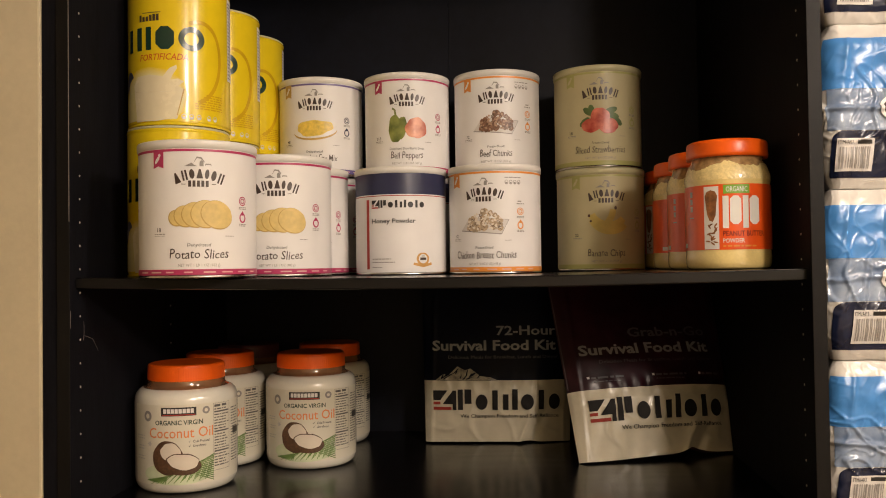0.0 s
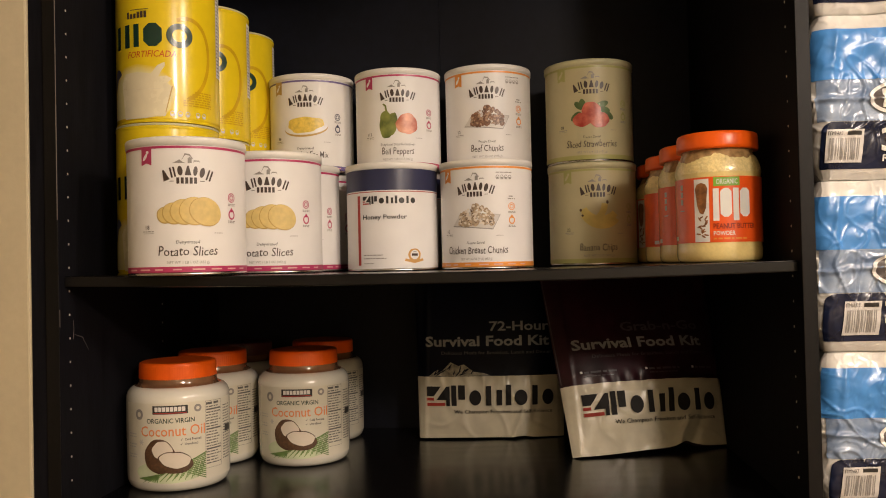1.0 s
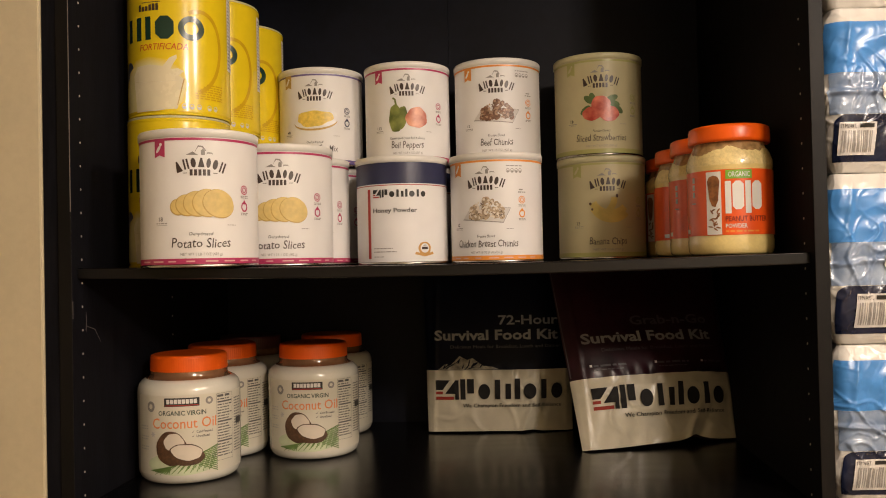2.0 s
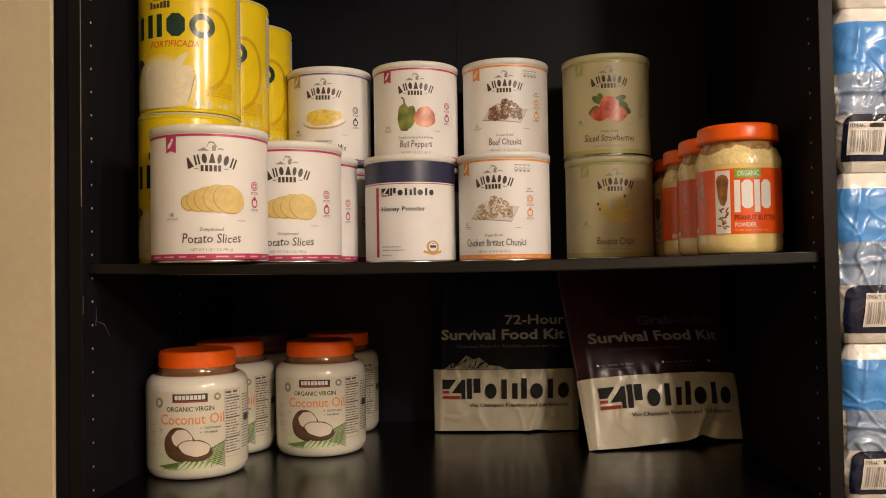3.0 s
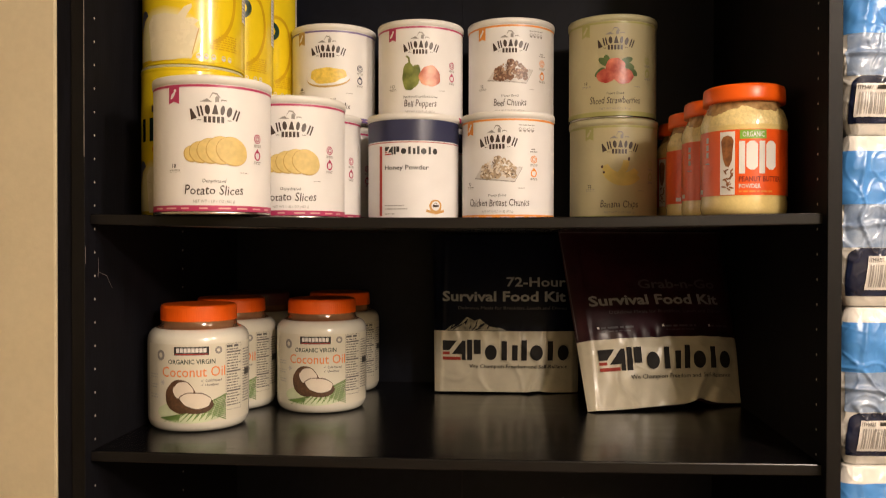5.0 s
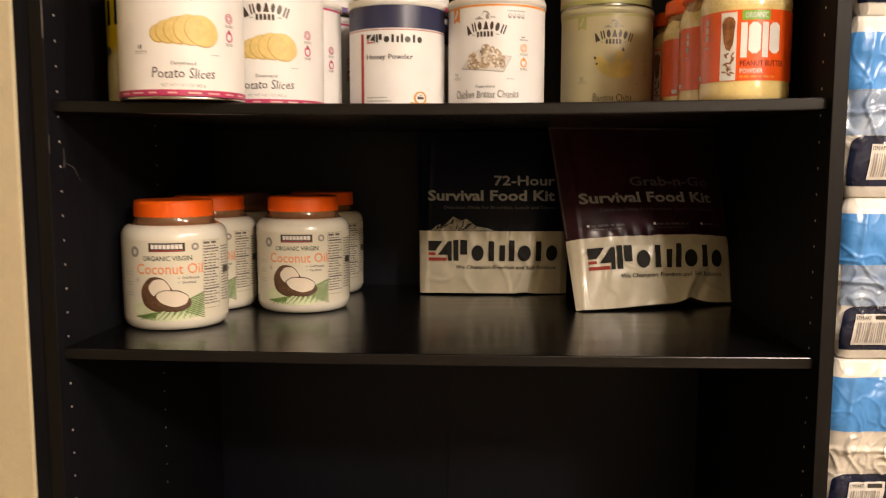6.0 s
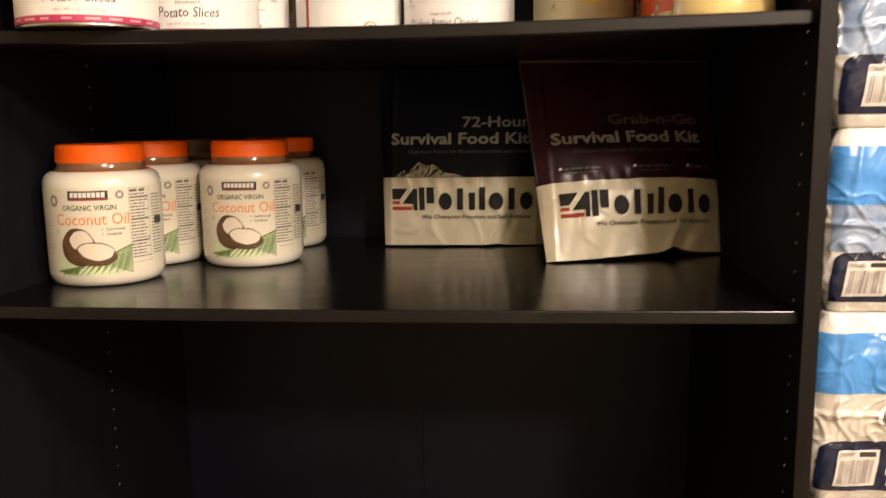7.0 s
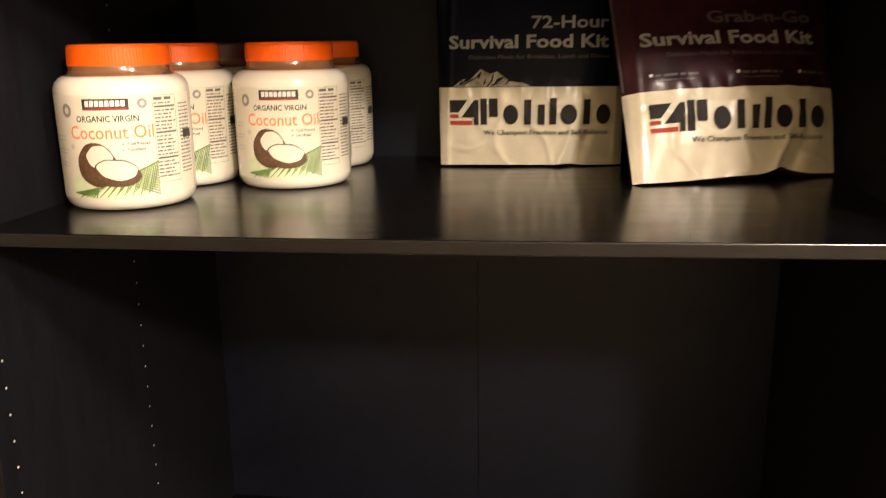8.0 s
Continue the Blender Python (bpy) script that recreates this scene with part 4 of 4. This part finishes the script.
    printed("picture", lambda bm: p_ellipse(bm, 0.0060, 0.0432, 0.0235, 0.0128, -8, wobble=0.04), M_COCOSHELL, label, raised_little, 0.0011)
    printed("picture", lambda bm: p_ellipse(bm, 0.0064, 0.0432, 0.0222, 0.0113, -8, wobble=0.04), M_COCOFLESH, label, raised_little, 0.0013)

    printed("badge", lambda bm: p_ring(bm, 0.0400, 0.1220, 0.0056, 0.0056, 0.0030), M_GREY, label, wrap, 0.0004)
    printed("badge", lambda bm: p_ring(bm, -0.0490, 0.1150, 0.0072, 0.0078, 0.0040), M_GREY, label, wrap, 0.0004)
    printed("star", lambda bm: [p_ellipse(bm, -0.0455, 0.0745, 0.0048, 0.0010, t, 8) for t in (0, 60, 120)], M_PALEINK, label, wrap, 0.0004)

    def facts(bm):
        v = 0.1245
        p_frame(bm, [(0.0515, 0.0300), (0.0825, 0.0300), (0.0825, 0.1300), (0.0515, 0.1300)], 0.0004, 0.0004)
        for i in range(22):
            if i in (2, 9, 16):
                p_rect(bm, 0.053, 0.081, v, v + 0.0022)
            else:
                p_words(bm, 0.053, 0.081 - (0.006 if i % 3 else 0), v, 0.0017 if i else 0.0034, g)
            v -= 0.0042
        for i in range(20):
            p_words(bm, 0.087, 0.108, 0.118 - i * 0.0042, 0.0016, g)
    printed("nutrition_panel", facts, M_FACTS, label, wrap, 0.0004)
    printed("side_logo", lambda bm: p_rect(bm, 0.092, 0.110, 0.0785, 0.0885), M_INK, label, wrap, 0.0006)
    for v in (0.085, 0.07, 0.055):
        printed("small_print", lambda bm: (p_words(bm, -0.074, -0.055, v, 0.0016, g), p_words(bm, -0.074, -0.056, v - 0.004, 0.0016, g)), M_PALEINK, label, wrap, 0.0004)
    return jar


JARS = [(-0.3235, 0.184, 13), (-0.163, 0.334, 5), (-0.3255, 0.339, 12), (-0.170, 0.511, 8), (-0.325, 0.495, 8)]
oil = oil_jar(pose(JARS[0][0], JARS[0][1], sag_two(JARS[0][0]) + 0.0006, 0, 0, JARS[0][2]))
for x, y, yaw in JARS[1:-1]:
    copy_thing(oil, pose(x, y, sag_two(x) + 0.0006, 0, 0, yaw))
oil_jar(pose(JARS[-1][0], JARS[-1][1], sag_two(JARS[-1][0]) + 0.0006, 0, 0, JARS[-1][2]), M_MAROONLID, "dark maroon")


# ---- foil food pouches ----
def pouch_surface(w, h, t, seed, flare, sag):
    def front(u, v, lift=0.0):
        s, k = max(-1.0, min(1.0, 2 * u / w)), v / h
        edge = max(0.0, 1 - abs(s) ** 2.6) ** 0.6
        rise = min(1.0, 0.42 + 1.9 * k) if k < 0.3 else max(0.0, 1 - ((k - 0.3) / 0.70) ** 1.5)
        q = Vector((u * 9 + seed, v * 9, seed))
        calm = 1.0 if k < 0.34 else max(0.22, 1 - (k - 0.34) * 6)
        ridge = 1 - abs(noise.noise(Vector((u * 17 + v * 9 + seed, v * 15 - u * 6, seed + 4))))
        fold = 0.0035 * noise.noise(q * 1.6) + 0.0018 * noise.noise(Vector((u * 42 + seed, v * 26, 3))) + 0.0020 * (max(0.0, ridge - 0.82) / 0.18) ** 1.5
        crease = 0.007 * math.exp(-((s - 0.30 - 0.9 * k) / 0.045) ** 2) * max(0, 1 - k / 0.26) - 0.006 * math.exp(-((s - 0.47 - 0.9 * k) / 0.06) ** 2) * max(0, 1 - k / 0.30)
        crease += 0.004 * math.exp(-((s + 0.92 - 0.1 * k) / 0.025) ** 2) + 0.004 * math.exp(-((s - 0.91) / 0.025) ** 2)
        pucker = 0.0014 * math.sin(u * 210 + seed + 3 * noise.noise(q)) * math.exp(-((k - 0.37) / 0.04) ** 2)
        depth = t * edge * rise + (fold * calm + crease + pucker) * min(1.0, edge * 1.3) * (1 if k < 0.9 else (1 - k) / 0.1)
        hang = sag * (0.35 * math.sin(s * 3.0 + seed) + 1.3 * math.exp(-((s - 0.40) / 0.13) ** 2) + 0.5 * max(0.0, s)) * max(0, 1 - k * 7)
        return Vector((u * (1 + flare * k), -depth - lift, v + hang))
    return front


def pouch(m, label_text, w, h, t, dark, seed, flare, sag, words, top_words, rows):
    bag = thing("food_pouch", m, label_text, "pouch", "foil food pouches")
    front = pouch_surface(w, h, t, seed, flare, sag)
    n = 90
    split = 0.114

    def sheet(v0, v1, rows, back=False, pull=0.0):
        bm = bmesh.new()
        grid = []
        for j in range(rows + 1):
            v = v0 + (v1 - v0) * j / rows
            line = []
            for i in range(n + 1):
                u = -w / 2 + w * i / n
                p = front(u, v)
                if back:
                    p = Vector((p.x, -p.y * 0.75 + 0.0004, p.z))
                line.append(bm.verts.new(p))
            grid.append(line)
        for j in range(rows):
            for i in range(n):
                q = (grid[j][i], grid[j][i + 1], grid[j + 1][i + 1], grid[j + 1][i])
                bm.faces.new(q[::-1] if back else q)
        return bm
    lower = part("front_lower", sheet(0, split, 44), M_BAGWHITE, bag, "creased white lower front", smooth=True)
    upper = part("front_upper", sheet(split, h, 40), dark, bag, smooth=True)
    part("back", sheet(0, h, 40, True), dark, bag, smooth=True)
    gusset = bmesh.new()
    lo = [gusset.verts.new(front(-w / 2 + w * i / n, 0)) for i in range(n + 1)]
    hi = [gusset.verts.new(Vector((v.co.x, -v.co.y * 0.75 + 0.0004, v.co.z))) for v in lo]
    mid = [gusset.verts.new(Vector((a.co.x, (a.co.y + b.co.y) / 2, a.co.z + 0.012))) for a, b in zip(lo, hi)]
    for i in range(n):
        gusset.faces.new((lo[i], mid[i], mid[i + 1], lo[i + 1]))
        gusset.faces.new((mid[i], hi[i], hi[i + 1], mid[i + 1]))
    part("gusset", gusset, dark, bag, "folded bottom gusset", smooth=True)
    # top seal; the maroon pouch's has its highlight in the pale colour
    printed("seal_strip", lambda bm: p_rect(bm, -w / 2 + 0.001, w / 2 - 0.001, h - 0.0035, h - 0.0010), M_SEAM if top_words[2] else dark, upper, front, 0.0012, "heat-sealed top strip", step=0.008, both=True)
    printed("zip_ridge", lambda bm: [p_rect(bm, -w / 2 + 0.004, w / 2 - 0.004, h - d, h - d + 0.0016) for d in (0.050, 0.055)], dark, upper, front, 0.0022, step=0.008, both=True)
    kw = dict(step=0.0035, both=True)
    for side in (-1, 1):
        printed("side_seam", lambda bm: p_rect(bm, side * (w / 2 - 0.0020), side * (w / 2 - 0.0008), split + 0.004, h - 0.004), M_SEAM if top_words[2] else dark, upper, front, 0.0019, **kw)
    printed("logo", lambda bm: (four_mark(bm, bmesh.new(), -0.117, 0.060, 0.042, 0.036), name_blocks(bm, -0.072, 0.060, 0.188, 0.038)), M_BAGINK, lower, front, 0.0026, "dark brand mark", **kw)
    printed("logo_stripe", lambda bm: four_mark(bmesh.new(), bm, -0.117, 0.060, 0.042, 0.036), M_BAGRED, lower, front, 0.0026, **kw)
    printed("slogan_text", lambda bm: p_text(bm, "We Champion Freedom and Self-Reliance", -0.068, 0.0455, 0.0098, width=0.180, align="LEFT", bold=0.004), M_BAGINK, lower, front, 0.0026, **kw)
    printed("title_text", lambda bm: p_text(bm, "Survival Food Kit", 0.108, split + rows[0], 0.0255, width=0.225, bold=0.028, align="RIGHT"), words, upper, front, 0.0022, **kw)
    printed("title_text", lambda bm: p_text(bm, top_words[0], 0.108, split + rows[1], 0.0240, width=top_words[1], bold=0.018, align="RIGHT"), M_DIMINK if top_words[2] else words, upper, front, 0.0022, **kw)
    printed("small_text", lambda bm: p_text(bm, "Delicious Meals for Breakfast, Lunch and Dinner", 0.112, split + rows[2], 0.0085, width=0.200, align="RIGHT"), M_DIMINK, upper, front, 0.0022, **kw)
    if top_words[2]:
        g = random.Random(8)
        printed("tick_row", lambda bm: [p_rect(bm, u, u + 0.004, split + 0.018, split + 0.022) for u in (-0.112, -0.004, 0.080)], M_WHITEPRINT, upper, front, 0.0022, **kw)
        printed("tick_print", lambda bm: [(p_words(bm, u, u + 0.055, split + 0.0175, 0.0034, g), p_words(bm, u, u + 0.05, split + 0.0115, 0.0018, g)) for u in (-0.106, 0.002)] + [p_words(bm, 0.086, 0.125, split + 0.0175, 0.0034, g)], M_DIMINK, upper, front, 0.0022, **kw)
    else:
        g = random.Random(6)
        pts = [(-0.112, split + 0.001), (-0.098, split + 0.012), (-0.088, split + 0.010), (-0.072, split + 0.026), (-0.058, split + 0.019), (-0.048, split + 0.022), (-0.030, split + 0.008), (-0.012, split + 0.006), (0.0, split + 0.001)]
        printed("meal_picture", lambda bm: p_poly(bm, pts), M_MOUNTAIN, upper, front, 0.0019, **kw)

        def gaps(bm):
            for i in range(16):
                u = g.uniform(-0.100, -0.030)
                p_ellipse(bm, u, split + g.uniform(0.004, 0.021 - 0.35 * abs(u + 0.066)), g.uniform(0.003, 0.008), 0.0011, g.uniform(15, 75), 10)
        printed("food_picture", gaps, M_BAGNAVY, upper, front, 0.0023, **kw)
    return bag


pouch(pose(0.153, 0.482, 1.1815, -3.0, 0, 2.5), "navy and white foil survival food pouch leaning at the shelf's back", 0.268, 0.294, 0.030, M_BAGNAVY, 2.3, 0.035, 0.0012, M_SILVERINK, ("72-Hour", 0.108, False), (0.0555, 0.0830, 0.0400))
pouch(pose(0.427, 0.350, 1.1825, -20.5, 0, 16.0), "maroon and white foil survival food pouch, leaning back, creased bottom", 0.285, 0.318, 0.036, M_BAGMAROON, 7.1, 0.10, 0.0065, M_SILVERINK, ("Grab-n-Go", 0.138, True), (0.0595, 0.0895, 0.0435))


# ---- wrapped packs of paper rolls beside the bookcase ----
PACK_W, PACK_D, PACK_H, PACK_R = 0.50, 0.34, 0.2155, 0.028


def pack_front(seed):
    def wrap(u, v, lift=0.0):
        a = min(1.0, max(0.0, (PACK_R - u) / (PACK_R * math.pi / 2))) * math.pi / 2
        base = Vector((u, 0, v)) if u >= PACK_R else Vector((PACK_R - PACK_R * math.sin(a), PACK_R - PACK_R * math.cos(a), v))
        over = max(0.0, PACK_R * (1 - math.pi / 2) - u)
        base.y += over
        out = Vector((-math.sin(a), -math.cos(a), 0))
        k = 2 * v / PACK_H - 1
        puff = -0.016 * abs(k) ** 5
        film = 0.0035 * noise.noise(Vector((u * 14 + seed, v * 22, seed))) + 0.0022 * noise.noise(Vector((u * 45, v * 60 + seed, 1.7)))
        rolls = 0.003 * math.sin(u * 2 * math.pi / 0.115 + 0.6)
        a1 = 1 - abs(noise.noise(Vector((u * 24 + v * 17 + seed, v * 20 - u * 11, seed))))
        a2 = 1 - abs(noise.noise(Vector((u * 55 - v * 30 + seed, v * 34 + u * 22, seed + 9))))
        loose = 0.25 + math.exp(-((v - 0.105) / 0.036) ** 2)
        crinkle = loose * (0.0036 * max(0.0, a1 - 0.92) / 0.08 + 0.0020 * max(0.0, a2 - 0.90) / 0.10) + 0.003 * math.exp(-((u - 0.030 - 0.12 * (v - 0.16)) / 0.004) ** 2) * math.exp(-((v - 0.165) / 0.03) ** 2)
        ledge = 0.104 + 0.006 * noise.noise(Vector((u * 13 + seed, seed, 2.2)))
        ridge = (0.0042 + 0.004 * noise.noise(Vector((u * 38 + seed, 4.0, seed)))) * math.exp(-((v - ledge) / 0.0032) ** 2)
        return base + out * (puff + film + rolls + crinkle + ridge + lift)
    return wrap


def roll_pack(m, seed, ux, middle=M_WRAPPALE):
    pack = thing("paper_roll_pack", m, "clear-wrapped pack of paper rolls with blue and navy bands", "paper rolls", "stacked roll packs")
    wrap = pack_front(seed)
    us = [-0.22, -0.12, -0.06] + [-0.036 + 0.0017 * i for i in range(124)] + [0.20, 0.24, 0.30, 0.36, 0.43, PACK_W]
    vs = [PACK_H * j / 116 for j in range(117)]

    def film_sheet(u_lo, u_hi, v_lo, v_hi, lift, slant=0.0):
        bm = bmesh.new()
        uu = [u for u in us if u_lo <= u <= u_hi]
        vv = [v_lo] + [v for v in vs if v_lo < v < v_hi] + [v_hi]
        def start(v):
            return slant * (v - v_lo) + (0.009 * max(0.0, (v - v_hi + 0.011) / 0.011) ** 2.5 if slant else 0.0)
        grid = [[bm.verts.new(wrap(u + start(v), v, lift)) for u in uu] for v in vv]
        for low, high in zip(grid, grid[1:]):
            for i in range(len(uu) - 1):
                bm.faces.new((low[i], low[i + 1], high[i + 1], high[i]))
        return bm, grid
    bm, grid = film_sheet(-0.22, PACK_W, 0.0, PACK_H, 0.0)
    nu = len(us) - 1
    back = [[bm.verts.new((x, 0.235, z)) for x in (0.012, PACK_W)] for z in (0.012, PACK_H - 0.012)]
    bm.faces.new((back[0][0], back[1][0], back[1][1], back[0][1]))
    for row, line in ((grid[0], back[0]), (grid[-1], back[1])):
        for i in range(nu):
            f = (row[i], row[i + 1], line[0])
            bm.faces.new(f)
        bm.faces.new((row[nu], line[1], line[0]))
    bmesh.ops.recalc_face_normals(bm, faces=bm.faces[:])
    film = part("wrapper", bm, M_WRAP, pack, "clear film over white rolls", smooth=True)
    kw = dict(step=0.004, both=True)
    part("navy_band", film_sheet(0.006, 0.43, 0.0135, 0.0740, 0.0008, 0.13)[0], M_WRAPNAVY, film, smooth=True)
    part("pale_band", film_sheet(0.007, 0.43, 0.0745, 0.1280, 0.0006)[0], middle, film, smooth=True)
    part("blue_band", film_sheet(0.001, 0.43, 0.1284, 0.1955, 0.0008)[0], M_WRAPBLUE, film, smooth=True)
    printed("barcode_label", lambda b: p_rect(b, ux, ux + 0.0470, 0.0215, 0.0640, 0.004), M_TRAY, film, wrap, 0.0024, **kw)
    g = random.Random(13)

    def bars(b):
        u = ux + 0.004
        while u < ux + 0.042:
            w = g.choice((0.0009, 0.0014, 0.0022))
            p_rect(b, u, u + w, 0.0250, 0.0530, 0.0025)
            u += w + g.choice((0.0009, 0.0013, 0.002))
    printed("barcode", bars, M_GREY, film, wrap, 0.0031, **kw)
    printed("item_text", lambda b: (p_text(b, "ITM/ART.", ux + 0.005, 0.0566, 0.0072, width=0.0190, align="LEFT"), p_rect(b, ux + 0.028, ux + 0.0470, 0.0566, 0.0618)), M_INK, film, wrap, 0.0031, **kw)
    printed("count_text", lambda b: p_text(b, "30", 0.0860, 0.0360, 0.0400, width=0.044, bold=0.03, align="LEFT"), M_WHITEPRINT, film, wrap, 0.0024, **kw)
    printed("count_text", lambda b: p_text(b, "ROLLS", 0.0880, 0.0225, 0.0120, width=0.040, bold=0.02, align="LEFT"), M_WHITEPRINT, film, wrap, 0.0024, **kw)
    printed("round_mark", lambda b: p_ellipse(b, 0.108, 0.103, 0.036, 0.0215), M_MARK, film, wrap, 0.0022, "dark oval badge", **kw)
    printed("mark_outline", lambda b: (p_ring(b, 0.108, 0.103, 0.036, 0.0215, 0.0045), p_rect(b, 0.0885, 0.0935, 0.091, 0.115)), M_WHITEPRINT, film, wrap, 0.0030, **kw)
    return pack


pallet = thing("low_pallet", pose(0.83, 0.2, 0), "low wooden slatted pallet under the stacked roll packs", "pallet")
for i in range(4):
    part("board", box(-0.24, 0.24, -0.16 + i * 0.1, -0.09 + i * 0.1, 0.060, 0.0805, 0.002), M_WOOD, pallet)
for i in range(3):
    part("runner", box(-0.23 + i * 0.2, -0.17 + i * 0.2, -0.16, 0.21, 0, 0.060, 0.002), M_WOOD, pallet)
CODES = (0.026, 0.018, 0.030, 0.022, 0.028, 0.0215, 0.0320, 0.0145, 0.024, 0.020)
OFF = (0.004, 0.0, 0.006, 0.0, 0.0, 0.005, 0.002, 0.006, 0.003, 0.0)
BASES = [0.0812, 0.2984, 0.5156, 0.7328, 0.9500, 1.1725, 1.3790, 1.6020, 1.8190, 2.0360, 2.2530]
for i in range(10):
    tall = (BASES[i + 1] - BASES[i] - 0.0012) / PACK_H
    roll_pack(pose(0.5835 + OFF[i], 0.030 + 0.5 * OFF[i], BASES[i]) @ Matrix.Diagonal((1, 1, tall, 1)), 1.7 + i * 3.1, CODES[i], M_WRAPMILK if i <= 4 else M_WRAPPALE)

# ---- shelf pin holes in the uprights ----
hole = lathe([(0.0, 0.0), (0.0011, 0.0002), (0.0015, 0.0004), (0.0017, 0.0)], 10)
hole_mesh = bpy.data.meshes.new("pin_hole")
hole.to_mesh(hole_mesh)
hole.free()
hole_mesh.materials.append(M_PIN)
for x, y, turn in ((XL + 0.0001, 0.0115, 90), (XL + 0.0001, 0.312, 90), (XR - 0.0001, 0.0200, -90)):
    for i in range(52):
        z = 0.36 + i * 0.032 - 0.001
        if min(abs(z - (s - 0.008)) for s in (1.4995, 1.178, 0.53)) < 0.012:
            continue
        ob = new("pin_hole", hole_mesh)
        ob.parent = case
        ob.matrix_basis = pose(x, y, z, 0, turn, 0)
